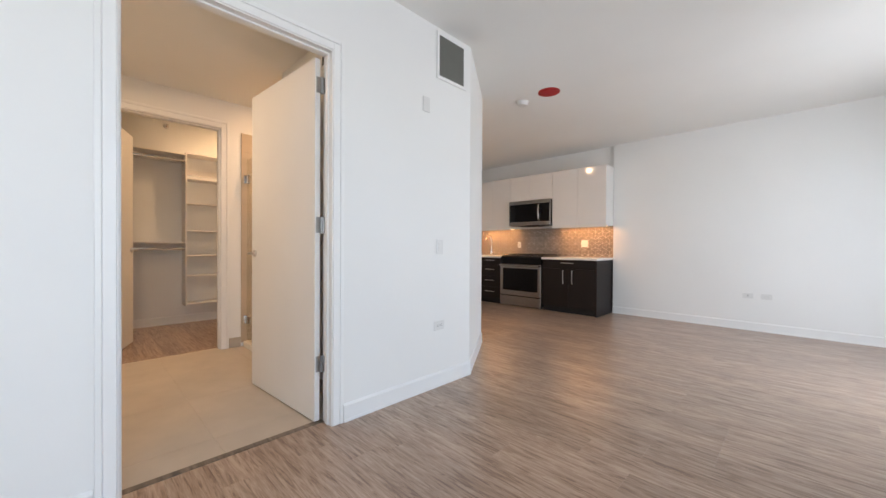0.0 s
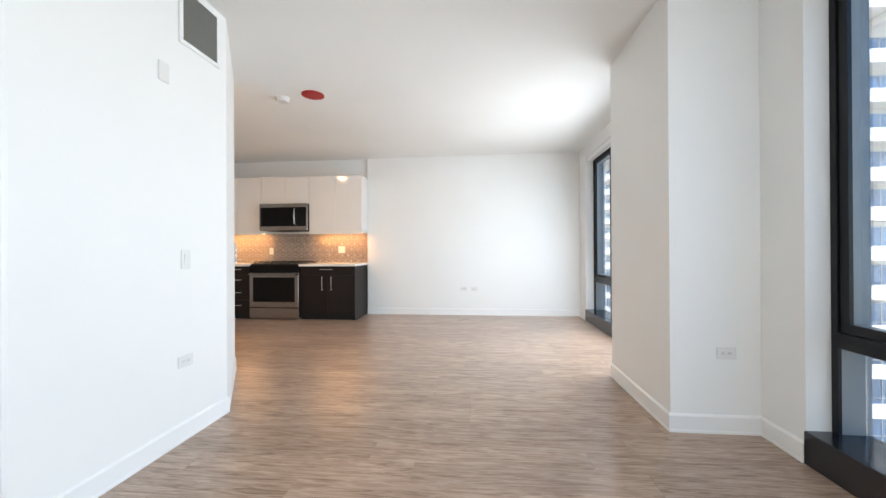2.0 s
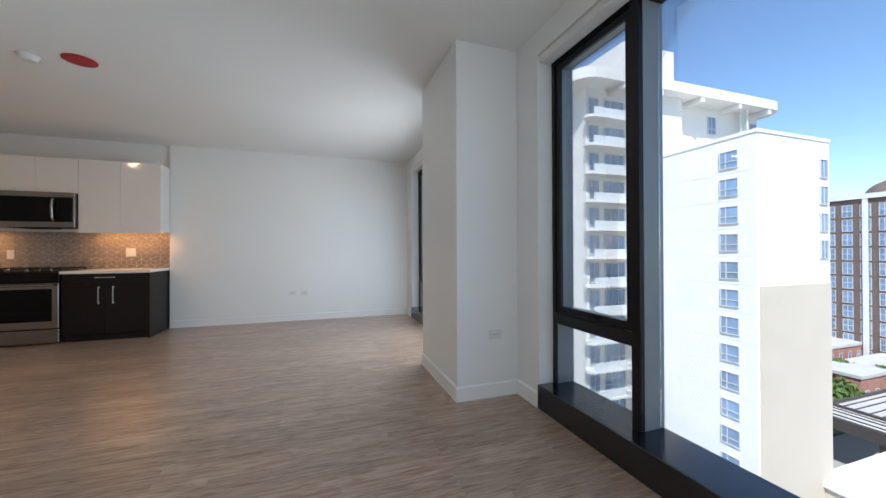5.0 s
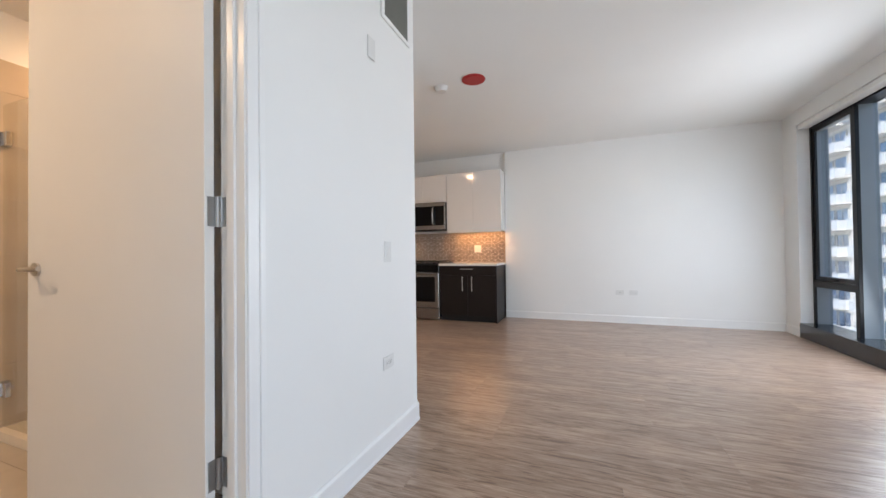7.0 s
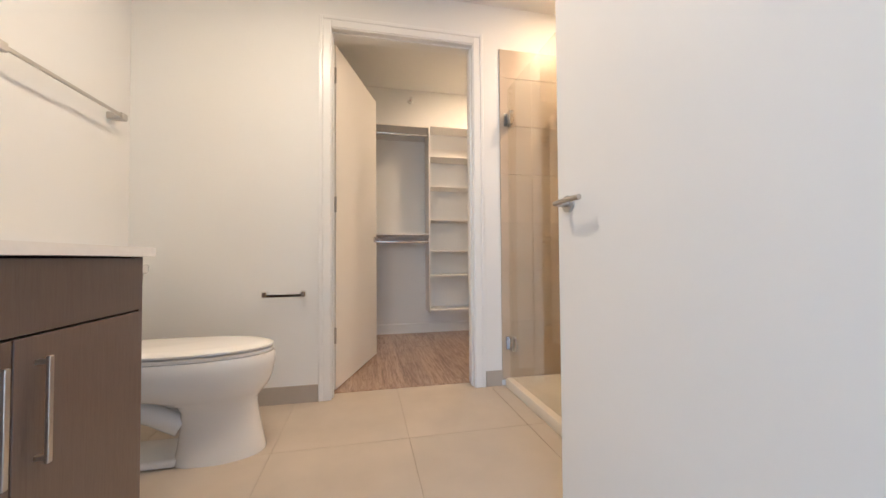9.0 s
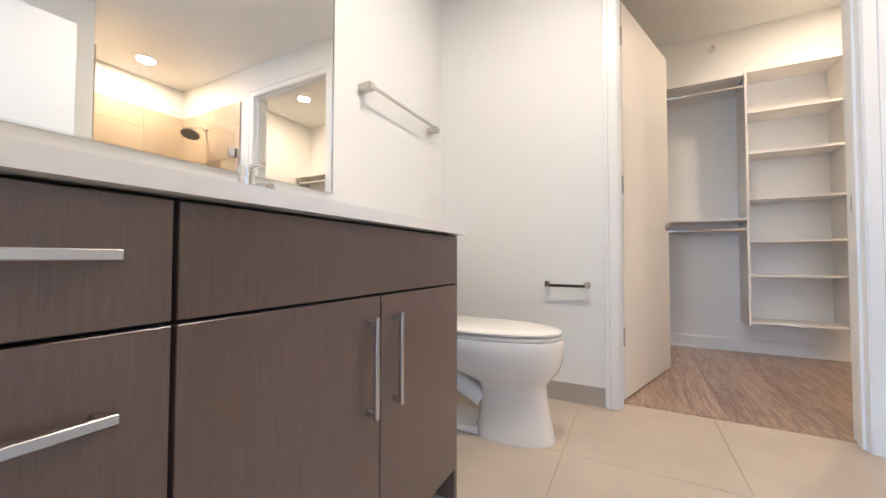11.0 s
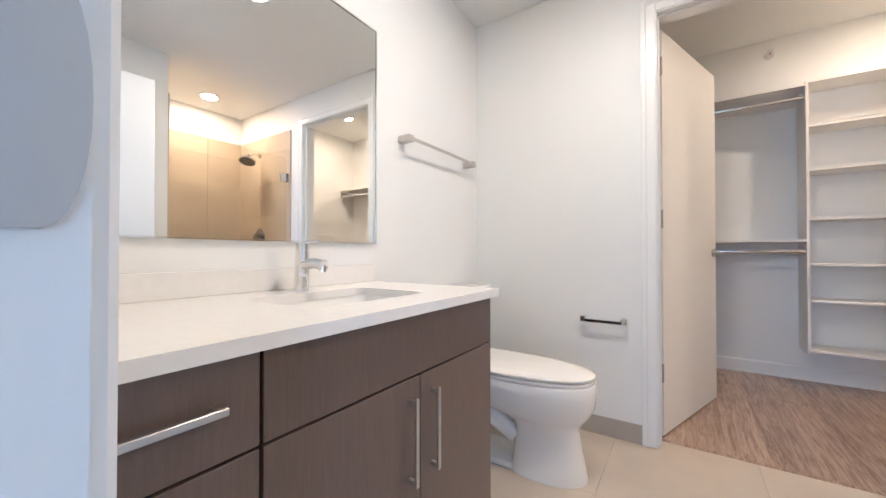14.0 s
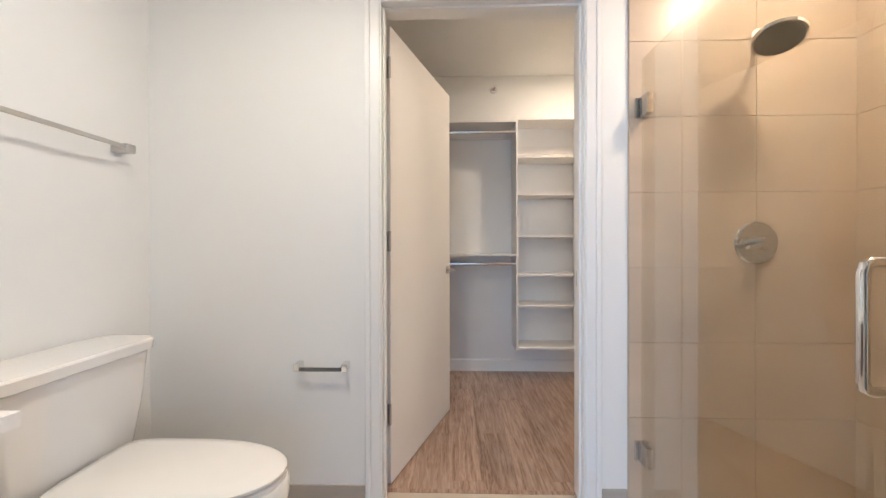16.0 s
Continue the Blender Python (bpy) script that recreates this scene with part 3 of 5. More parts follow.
rocker("light_switch", pose(-0.71, 3.24, 1.112, 0, 0, 90), 0.072, 0.118, 1, "white rocker light switch beside the doorway")
outlet("wall_outlet", pose(-0.71, 3.236, 0.485, 0, 0, 90), 0.115, 0.072, "white wall outlet low on the wall")
outlet("wall_outlet", pose(2.655, 3.596, 0.505, 0, 0, 0), 0.118, 0.078, "white wall outlet on the column")
outlet("wall_outlet", pose(1.04, 7.61, 0.47, 0, 0, 0), 0.115, 0.072, "white wall outlet low on the end wall")
plate = thing("blank_plate", "white blank cover plate on the end wall", "cover plate", pose(0.85, 7.61, 0.47))
b = bmesh.new()
box(b, -0.058, 0.058, -0.006, 0, -0.036, 0.036, bevel=0.0025)
part("cover_plate", b, PLASTIC, plate, local=True)
b = bmesh.new()
rod(b, (0.0, -0.008, 0.0), (0.0, -0.005, 0.0), 0.006, 12)
part("jack", b, SLOT, plate, local=True)
plate = thing("wall_sensor_plate", "white blank cover plate high on the wall", "cover plate", pose(-0.71, 3.085, 2.205, 0, 0, 90))
b = bmesh.new()
box(b, -0.036, 0.036, -0.008, 0, -0.058, 0.058, bevel=0.003)
part("cover_plate", b, PLASTIC, plate, local=True)


def grille(name, m, w, h, slats, label, upright=True):
    g = thing(name, label, "vent", m)
    f = bmesh.new()
    t = 0.028
    box(f, -w / 2, w / 2, -0.012, 0, h / 2 - t, h / 2, bevel=0.003)
    box(f, -w / 2, w / 2, -0.012, 0, -h / 2, -h / 2 + t, bevel=0.003)
    box(f, -w / 2, -w / 2 + t, -0.012, 0, -h / 2 + t, h / 2 - t, bevel=0.003)
    box(f, w / 2 - t, w / 2, -0.012, 0, -h / 2 + t, h / 2 - t, bevel=0.003)
    part("frame", f, TRIM, g, local=True)
    part("backing", boxed(-w / 2 + t, w / 2 - t, -0.0025, -0.0005, -h / 2 + t, h / 2 - t), VENTSLAT, g, local=True)
    for n in range(slats):
        s = bmesh.new()
        if upright:
            x = -w / 2 + t + (n + 0.5) * (w - 2 * t) / slats
            loft(s, [[(x - 0.005, -0.003, z), (x - 0.003, -0.003, z), (x + 0.005, -0.010, z), (x + 0.003, -0.010, z)] for z in (-h / 2 + t, h / 2 - t)])
        else:
            z = -h / 2 + t + (n + 0.5) * (h - 2 * t) / slats
            loft(s, [[(x, -0.003, z - 0.005), (x, -0.003, z - 0.003), (x, -0.010, z + 0.004), (x, -0.010, z + 0.002)] for x in (-w / 2 + t, w / 2 - t)])
        part("slat", s, VENTSLAT, g, local=True)
    return g


grille("return_air_grille", pose(-0.71, 3.365, 2.632, 0, 0, 90), 0.345, 0.375, 20, "white-framed return air grille with grey upright slats")
grille("supply_air_grille", pose(-1.06, 2.50, 2.525, 0, 0, 0), 0.36, 0.19, 8, "white-framed supply air grille over the door", upright=False)

smoke = thing("smoke_detector", "round white smoke detector on the ceiling", "smoke detector", pose(-1.03, 4.95, CEIL))
b = bmesh.new()
rod(b, (0, 0, -0.010), (0, 0, 0), 0.075, 32)
part("mounting_plate", b, PLASTIC, smoke, local=True)
b = bmesh.new()
rod(b, (0, 0, -0.010), (0, 0, -0.045), 0.066, 32, 0.050)
part("housing", b, PLASTIC, smoke, local=True)
cap = thing("ceiling_box_cover", "red round cover over a ceiling light box", "junction cover", pose(-0.665, 4.905, CEIL))
b = bmesh.new()
rod(b, (0, 0, -0.006), (0, 0, 0.0), 0.118, 40)
part("disc", b, RED, cap, local=True)
b = bmesh.new()
rod(b, (0, 0, -0.012), (0, 0, -0.006), 0.095, 40)
part("raised_middle", b, RED, cap, local=True)


def downlight(x, y, z, label, group=""):
    d = thing("recessed_downlight", label, "ceiling light", pose(x, y, z), group)
    b = bmesh.new()
    n = 36
    rings = []
    for r, w in ((0.092, 0.0), (0.092, -0.004), (0.078, -0.007), (0.070, -0.003), (0.070, 0.0)):
        rings.append([(r * math.cos(2 * math.pi * k / n), r * math.sin(2 * math.pi * k / n), w) for k in range(n)])
    loft(b, rings, cap=False)
    part("trim_ring", b, PLASTIC, d, smooth=True, local=True)
    b = bmesh.new()
    rod(b, (0, 0, -0.004), (0, 0, -0.001), 0.070, 36)
    part("lens", b, LENS, d, "glowing warm lens", local=True)
    return d


downlight(-2.52, 3.08, BCEIL, "lit round recessed light over the shower")
downlight(-4.15, 2.86, CCEIL, "lit round recessed light in the closet")
# added fixture for the unseen bathroom lamp
downlight(-1.98, 1.22, BCEIL, "lit round recessed light added out of view in the bathroom")
downlight(-2.03, 5.30, CEIL, "lit round recessed light in front of the kitchen")

# ---------- kitchen ----------
KF = 6.965  # cabinet fronts
KB = 7.655


def bar_handle(parent, x0, x1, y, z0, z1, s=1, r=0.0055, mat=NICKEL, reach=0.032):
    """A square bar on two posts in front of a face at y; s: the way the face looks along y (-1 towards -y)."""
    h = bmesh.new()
    off = reach * s
    if x1 - x0 > z1 - z0:
        z = (z0 + z1) / 2
        ys = sorted((y + off, y + off + 0.008 * s))
        box(h, x0, x1, ys[0], ys[1], z - r, z + r, bevel=0.0012)
        for x in (x0 + 0.012, x1 - 0.012):
            ys = sorted((y, y + off))
            box(h, x - 0.005, x + 0.005, ys[0], ys[1], z - 0.005, z + 0.005)
    else:
        x = (x0 + x1) / 2
        ys = sorted((y + off, y + off + 0.008 * s))
        box(h, x - r, x + r, ys[0], ys[1], z0, z1, bevel=0.0012)
        for z in (z0 + 0.012, z1 - 0.012):
            ys = sorted((y, y + off))
            box(h, x - 0.005, x + 0.005, ys[0], ys[1], z - 0.005, z + 0.005)
    return part("handle", h, mat, parent, "brushed nickel bar handle")


def base_unit(x0, x1, label, fronts):
    u = thing("base_cabinet", label, "kitchen cabinet", at((x0 + x1) / 2, (KF + KB) / 2), group="kitchen base cabinets")
    part("body", boxed(x0, x1, KF + 0.021, KB, 0.10, 0.898), KITWOOD, u)
    part("toe_kick", boxed(x0 + 0.002, x1 - 0.002, KF + 0.06, KB, 0.0, 0.10), GAP, u)
    for kind, a, b, z0, z1 in fronts:
        f = part("drawer_front" if kind == "drawer" else "door", boxed(a, b, KF, KF + 0.019, z0, z1, bevel=0.0015), KITWOOD, u)
        if kind == "drawer":
            m = (a + b) / 2
            bar_handle(f, m - 0.105, m + 0.105, KF, (z0 + z1) / 2 + 0.02, (z0 + z1) / 2 + 0.03, -1)
        elif kind == "left":
            bar_handle(f, b - 0.082, b - 0.072, KF, z1 - 0.25, z1 - 0.02, -1)
        else:
            bar_handle(f, a + 0.072, a + 0.082, KF, z1 - 0.25, z1 - 0.02, -1)
    return u


unit = base_unit(-1.878, -0.932, "dark grey-brown base cabinet with a drawer over two doors",
                 [("drawer", -1.875, -0.953, 0.752, 0.893), ("left", -1.875, -1.4055, 0.105, 0.747), ("right", -1.4025, -0.953, 0.105, 0.747)])
part("end_panel", boxed(-0.951, -0.930, KF - 0.002, KB, 0.0, 0.898), KITWOOD, unit)
base_unit(-3.26, -2.785, "dark grey-brown base cabinet with four drawers",
          [("drawer", -3.257, -2.788, 0.752, 0.893), ("drawer", -3.257, -2.788, 0.54, 0.747), ("drawer", -3.257, -2.788, 0.325, 0.535), ("drawer", -3.257, -2.788, 0.105, 0.32)])
base_unit(-4.21, -3.263, "dark grey-brown sink base cabinet with two doors", [("left", -4.205, -3.738, 0.105, 0.893), ("right", -3.735, -3.266, 0.105, 0.893)])

for x0, x1, label in ((-1.890, -0.915, "white quartz worktop beside the range"), (-4.3, -2.775, "white quartz worktop with the kitchen sink")):
    ct = thing("countertop", label, "countertop", at((x0 + x1) / 2, 7.3, 0.9), group="kitchen worktops")
    part("slab", boxed(x0, x1, KF - 0.028, 7.656, 0.900, 0.936, bevel=0.003), QUARTZ, ct)

# upper cabinets
UF = 7.285


def upper_unit(x0, x1, z0, z1, doors, label):
    u = thing("wall_cabinet", label, "kitchen cabinet", at((x0 + x1) / 2, 7.45, z0), group="kitchen wall cabinets")
    part("body", boxed(x0, x1, UF + 0.021, KB, z0, z1), GLOSSWHITE, u)
    w = (x1 - x0) / doors
    for n in range(doors):
        part("door", boxed(x0 + n * w + 0.0015, x0 + (n + 1) * w - 0.0015, UF, UF + 0.019, z0 - (0.022 if z0 < 1.6 else 0.006), z1, bevel=0.0015), GLOSSWHITE, u, "gloss white door")
    return u


upper_unit(-1.868, -0.915, 1.476, 2.475, 2, "gloss white wall cabinet with two doors")
upper_unit(-2.762, -1.871, 2.000, 2.475, 2, "short gloss white cabinet over the microwave")
upper_unit(-3.66, -2.765, 1.476, 2.475, 2, "gloss white wall cabinet with two doors")
upper_unit(-4.39, -3.663, 1.476, 2.475, 2, "gloss white wall cabinet with two doors")
for x0, x1 in ((-1.83, -0.97), (-3.78, -2.82)):
    s = thing("under_cabinet_light", "warm glowing light strip under the wall cabinet", "light strip", at((x0 + x1) / 2, 7.5, 1.47), group="light strips")
    part("strip", boxed(x0, x1, 7.48, 7.52, 1.4722, 1.4755), STRIP, s)

# range
rg = thing("kitchen_range", "stainless steel slide-in gas range with a dark oven window", "range", at(-2.332, 7.28))
rx0, rx1 = -2.772, -1.892
part("body", boxed(rx0, rx1, KF + 0.03, 7.64, 0.05, 0.90), GAP, rg)
part("oven_door", boxed(rx0 + 0.004, rx1 - 0.004, KF - 0.022, KF + 0.028, 0.205, 0.79, bevel=0.006), STEEL, rg, "brushed steel oven door")
part("oven_window", boxed(rx0 + 0.07, rx1 - 0.07, KF - 0.0255, KF - 0.020, 0.30, 0.715, bevel=0.002), BLACKGLASS, rg, "black glass oven window")
h = bmesh.new()
rod(h, (rx0 + 0.02, KF - 0.07, 0.765), (rx1 - 0.02, KF - 0.07, 0.765), 0.014, 14)
for x in (rx0 + 0.06, rx1 - 0.06):
    rod(h, (x, KF - 0.07, 0.765), (x, KF - 0.02, 0.765), 0.009, 10)
part("oven_handle", h, STEEL, rg, "steel bar handle", smooth=True)
part("warming_drawer", boxed(rx0 + 0.004, rx1 - 0.004, KF - 0.020, KF + 0.028, 0.02, 0.195, bevel=0.005), STEEL, rg)
part("control_panel", boxed(rx0, rx1, KF - 0.018, KF + 0.05, 0.80, 0.918, bevel=0.006), BLACKGLASS, rg, "black glass control panel")
part("cooktop", boxed(rx0 - 0.004, rx1 + 0.004, KF + 0.03, 7.645, 0.905, 0.945, bevel=0.006), BLACKIRON, rg)
for gx in (-2.62, -2.332, -2.045):
    g = bmesh.new()
    for dx in (-0.115, 0.0, 0.115):
        box(g, gx + dx - 0.008, gx + dx + 0.008, 7.04, 7.58, 0.962, 0.978, bevel=0.003)
    for y in (7.045, 7.20, 7.31, 7.42, 7.575):
        box(g, gx - 0.123, gx + 0.123, y - 0.008, y + 0.008, 0.958, 0.974, bevel=0.003)
    for dx in (-0.115, 0.115):
        for y in (7.05, 7.57):
            box(g, gx + dx - 0.008, gx + dx + 0.008, y - 0.008, y + 0.008, 0.942, 0.962)
    part("grate", g, BLACKIRON, rg, "cast iron grate")
for kx in (-2.66, -2.54, -2.42, -2.24, -2.12, -2.0):
    k = bmesh.new()
    rod(k, (kx, 7.012, 0.940), (kx, 7.0, 0.972), 0.021, 18, 0.018)
    part("knob", k, STEEL, rg, "steel control knob", smooth=True)

# microwave
mw = thing("microwave", "stainless steel over-the-range microwave with a black glass door", "microwave", at(-2.316, 7.45, 1.515))
mx0, mx1, mz0, mz1 = -2.757, -1.873, 1.520, 1.995
part("body", boxed(mx0, mx1, 7.235, 7.65, mz0, mz1, bevel=0.004), GAP, mw)
part("top_band", boxed(mx0, mx1, 7.215, 7.24, 1.925, mz1, bevel=0.003), STEEL, mw)
part("bottom_band", boxed(mx0, mx1, 7.215, 7.24, mz0, 1.595, bevel=0.003), STEEL, mw)
part("door_glass", boxed(mx0 + 0.022, mx1 - 0.19, 7.212, 7.24, 1.597, 1.923, bevel=0.004), BLACKGLASS, mw, "black glass door")
part("control_panel", boxed(mx1 - 0.187, mx1 - 0.022, 7.214, 7.24, 1.597, 1.923, bevel=0.003), BLACKGLASS, mw)
for xa, xb in ((mx0, mx0 + 0.020), (mx1 - 0.020, mx1)):
    part("side_band", boxed(xa, xb, 7.215, 7.24, 1.597, 1.923, bevel=0.002), STEEL, mw)
h = bmesh.new()
hx = mx1 - 0.215
tube(h, [(hx, 7.212, 1.615), (hx, 7.180, 1.635), (hx, 7.165, 1.70), (hx, 7.162, 1.76), (hx, 7.165, 1.82), (hx, 7.180, 1.885), (hx, 7.212, 1.905)], 0.016, 12)
part("handle", h, STEEL, mw, "curved steel handle", smooth=True)
part("vent_lip", boxed(-2.45, -2.12, 7.23, 7.42, 1.500, 1.5205, bevel=0.003), GAP, mw, "dark underside vent panel")

# kitchen faucet
kf = thing("kitchen_faucet", "tall chrome gooseneck kitchen faucet", "faucet", at(-3.40, 7.50, 0.936))
b = bmesh.new()
rod(b, (-3.40, 7.50, 0.936), (-3.40, 7.50, 1.02), 0.026, 20)
tube(b, [(-3.40, 7.50, 1.02), (-3.40, 7.50, 1.24), (-3.40, 7.48, 1.31), (-3.40, 7.43, 1.352), (-3.40, 7.37, 1.352), (-3.40, 7.32, 1.31), (-3.40, 7.305, 1.24)], 0.014, 14)
part("spout", b, CHROME, kf, smooth=True)
b = bmesh.new()
tube(b, [(-3.375, 7.50, 0.99), (-3.34, 7.50, 1.0), (-3.29, 7.49, 1.015)], 0.008, 10)
part("lever", b, CHROME, kf, smooth=True)

rocker("kitchen_switch", pose(-1.42, 7.650, 1.178), 0.122, 0.128, 2, "white double switch plate on the backsplash")
outlet("kitchen_outlet", pose(-2.79, 7.650, 1.155), 0.078, 0.125, "white outlet plate on the backsplash", across=False)

# ---------- bathroom vanity ----------
VF = 0.862
vx0, vx1 = -2.000, -0.818
va = thing("vanity_cabinet", "brown-grey wood-grain vanity cabinet with drawers and two doors", "vanity", at(-1.42, 0.55))
part("body", boxed(vx0 + 0.018, vx1, 0.24, VF - 0.021, 0.10, 0.735), GAP, va, "dark carcass")
part("front_rail", boxed(vx0 + 0.018, vx1, VF - 0.045, VF - 0.021, 0.735, 0.893), GAP, va, "dark carcass rail")
part("end_panel", boxed(vx0, vx0 + 0.018, 0.238, VF - 0.001, 0.0, 0.893), CABWOOD, va)
part("toe_kick", boxed(vx0 + 0.018, vx1, 0.24, VF - 0.07, 0.0, 0.10), CABWOOD, va)
for kind, a, b2, z0, z1 in (("drawer", -1.126, -0.821, 0.729, 0.888), ("drawer", -1.126, -0.821, 0.42, 0.723), ("drawer", -1.126, -0.821, 0.105, 0.414),
                            ("panel", vx0 + 0.001, -1.133, 0.729, 0.888), ("left", vx0 + 0.001, -1.574, 0.105, 0.723), ("right", -1.570, -1.133, 0.105, 0.723)):
    f = part({"drawer": "drawer_front", "panel": "false_front"}.get(kind, "door"), boxed(a, b2, VF - 0.019, VF, z0, z1, bevel=0.0012), CABWOOD, va)
    if kind == "drawer":
        zc = 0.815 if z0 > 0.7 else z1 - 0.09
        bar_handle(f, -1.064, -0.917, VF, zc - 0.005, zc + 0.005, 1, r=0.0062, reach=0.02)
    elif kind == "left":
        bar_handle(f, -1.631, -1.621, VF, 0.450, 0.678, 1, r=0.0062, reach=0.02)
    elif kind == "right":
        bar_handle(f, -1.532, -1.522, VF, 0.450, 0.678, 1, r=0.0062, reach=0.02)

sx0, sx1, sy0, sy1 = -1.765, -1.325, 0.425, 0.742
vt = thing("countertop", "white quartz vanity top with backsplash and rectangular sink cutout", "countertop", at(-1.42, 0.56, 0.88))
b = bmesh.new()
cy0, cy1, cx0, cx1 = 0.238, 0.890, -2.013, -0.817
o = [(cx0, cy0), (cx1, cy0), (cx1, cy1), (cx0, cy1)]


def rounded(x0, x1, y0, y1, r, n=5):
    pts = []
    for cx, cy, a0 in ((x1 - r, y1 - r, 0), (x0 + r, y1 - r, 90), (x0 + r, y0 + r, 180), (x1 - r, y0 + r, 270)):
        for k in range(n + 1):
            a = radians(a0 + 90 * k / n)
            pts.append((cx + r * math.cos(a), cy + r * math.sin(a)))
    return pts


hole = rounded(sx0, sx1, sy0, sy1, 0.03)
for z in (0.8945, 0.922):
    vo = [b.verts.new((x, y, z)) for x, y in o]
    vh = [b.verts.new((x, y, z)) for x, y in hole]
    n = 6
    corner = {0: 2, 1: 3, 2: 0, 3: 1}
    for q in range(4):
        arc = vh[q * n:(q + 1) * n]
        oc = vo[corner[q]]
        for k in range(n - 1):
            b.faces.new((oc, arc[k], arc[k + 1]))
        nxt = vh[((q + 1) % 4) * n]
        b.faces.new((oc, arc[-1], nxt, vo[corner[(q + 1) % 4]]))
    if z < 0.91:
        low_o, low_h = vo, vh
for k in range(4):
    b.faces.new((low_o[k], low_o[(k + 1) % 4], vo[(k + 1) % 4], vo[k]))
for k in range(len(vh)):
    b.faces.new((low_h[k], low_h[(k + 1) % len(vh)], vh[(k + 1) % len(vh)], vh[k]))
part("slab", b, QUARTZ, vt)
part("backsplash", boxed(-2.013, -0.817, 0.2365, 0.257, 0.922, 1.000, bevel=0.002), QUARTZ, vt)
part("side_splash", boxed(-0.836, -0.8165, 0.257, 0.885, 0.922, 1.000, bevel=0.002), QUARTZ, vt)

sk = thing("bathroom_sink", "white rectangular undermount sink", "sink", at(-1.545, 0.583, 0.75))
b = bmesh.new()
rings = [[(x, y, 0.894) for x, y in rounded(sx0 - 0.02, sx1 + 0.02, sy0 - 0.02, sy1 + 0.02, 0.04)]]
for grow, z, r in ((0.004, 0.894, 0.034), (-0.004, 0.87, 0.04), (-0.014, 0.79, 0.05), (-0.045, 0.765, 0.06), (-0.12, 0.757, 0.03)):
    rings.append([(x, y, z) for x, y in rounded(sx0 - grow, sx1 + grow, sy0 - grow, sy1 + grow, r)])
loft(b, rings, cap=False)
b.faces.new([v for v in b.verts if abs(v.co.z - 0.757) < 1e-5])
part("basin", b, CHINA, sk, smooth=True)
part("drain", rodded((-1.545, 0.56, 0.7575), (-1.545, 0.56, 0.762), 0.022, 24), CHROME, sk, smooth=True)

fc = thing("bathroom_faucet", "chrome single-lever bathroom faucet", "faucet", at(-1.564, 0.352, 0.92))
b = bmesh.new()
rod(b, (-1.564, 0.345, 0.920), (-1.564, 0.345, 0.926), 0.031, 28)
rod(b, (-1.564, 0.345, 0.926), (-1.564, 0.352, 1.062), 0.0255, 28, 0.0235)
part("body", b, CHROME, fc, smooth=True)
b = bmesh.new()
tube(b, [(-1.564, 0.36, 1.012), (-1.564, 0.42, 1.018), (-1.564, 0.468, 1.013)], 0.0185, 20)
part("spout", b, CHROME, fc, smooth=True)
part("aerator", rodded((-1.564, 0.458, 1.012), (-1.564, 0.460, 0.990), 0.012, 18), CHROME, fc, smooth=True)
b = bmesh.new()
rod(b, (-1.564, 0.352, 1.064), (-1.564, 0.354, 1.090), 0.024, 28, 0.022)
tube(b, [(-1.564, 0.36, 1.086), (-1.564, 0.40, 1.092), (-1.564, 0.435, 1.090)], 0.0065, 10)
part("lever", b, CHROME, fc, smooth=True)

mi = thing("vanity_mirror", "large frameless-looking wall mirror with a thin metal edge", "mirror", at(-1.45, 0.24, 1.097))
part("mirror_glass", boxed(-2.026, -0.872, 0.2352, 0.2480, 1.101, 2.101), MIRROR, mi, "silvered mirror glass")
b = bmesh.new()
for x0, x1, z0, z1 in ((-2.032, -0.866, 1.095, 1.1005), (-2.032, -0.866, 2.1015, 2.107), (-2.032, -2.0265, 1.1005, 2.1015), (-0.8715, -0.866, 1.1005, 2.1015)):
    box(b, x0, x1, 0.2352, 0.2505, z0, z1)
part("frame", b, CHROME, mi, "thin polished metal edge")

# towel bar and paper holder
tb = thing("towel_bar", "satin nickel towel bar on the wall", "towel bar", at(-2.56, 0.235, 1.645))
for x in (-2.222, -2.880):
    part("post", boxed(x - 0.022, x + 0.022, 0.235, 0.312, 1.621, 1.657, bevel=0.004), NICKEL, tb)
part("bar", boxed(-2.867, -2.235, 0.296, 0.306, 1.633, 1.650, bevel=0.002), NICKEL, tb)
ph = thing("paper_holder", "chrome toilet paper holder bar with no roll", "paper holder", at(-3.055, 1.07, 0.67))
for y in (0.962, 1.180):
    part("post", boxed(-3.055, -2.996, y - 0.014, y + 0.014, 0.652, 0.688, bevel=0.004), CHROME, ph)
# the bar's dark reflection is put into its metal colour
part("bar", boxed(-3.010, -2.998, 0.965, 1.178, 0.654, 0.670, bevel=0.002), BLACKREFLECT, ph, "mirror-polished chrome bar with a dark reflection painted in")

# ---------- toilet ----------
TX, TY, RIM = -2.545, 0.240, 0.452
to = thing("toilet", "white porcelain two-piece toilet with the lid closed", "toilet", at(TX, TY))


def egg(w, yf, yb, n=40, square=0.62):
    """An outline wide at the back and rounded to the front."""
    ym = yb + (yf - yb) * 0.42
    pts = []
    for k in range(n):
        a = 2 * math.pi * k / n
        c, s = math.cos(a), math.sin(a)
        x = w * math.copysign(abs(c) ** (0.95 if s > 0 else square), c)
        y = ym + (yf - ym) * abs(s) ** 0.95 if s > 0 else ym - (ym - yb) * abs(s) ** square
        pts.append((x, y))
    return pts


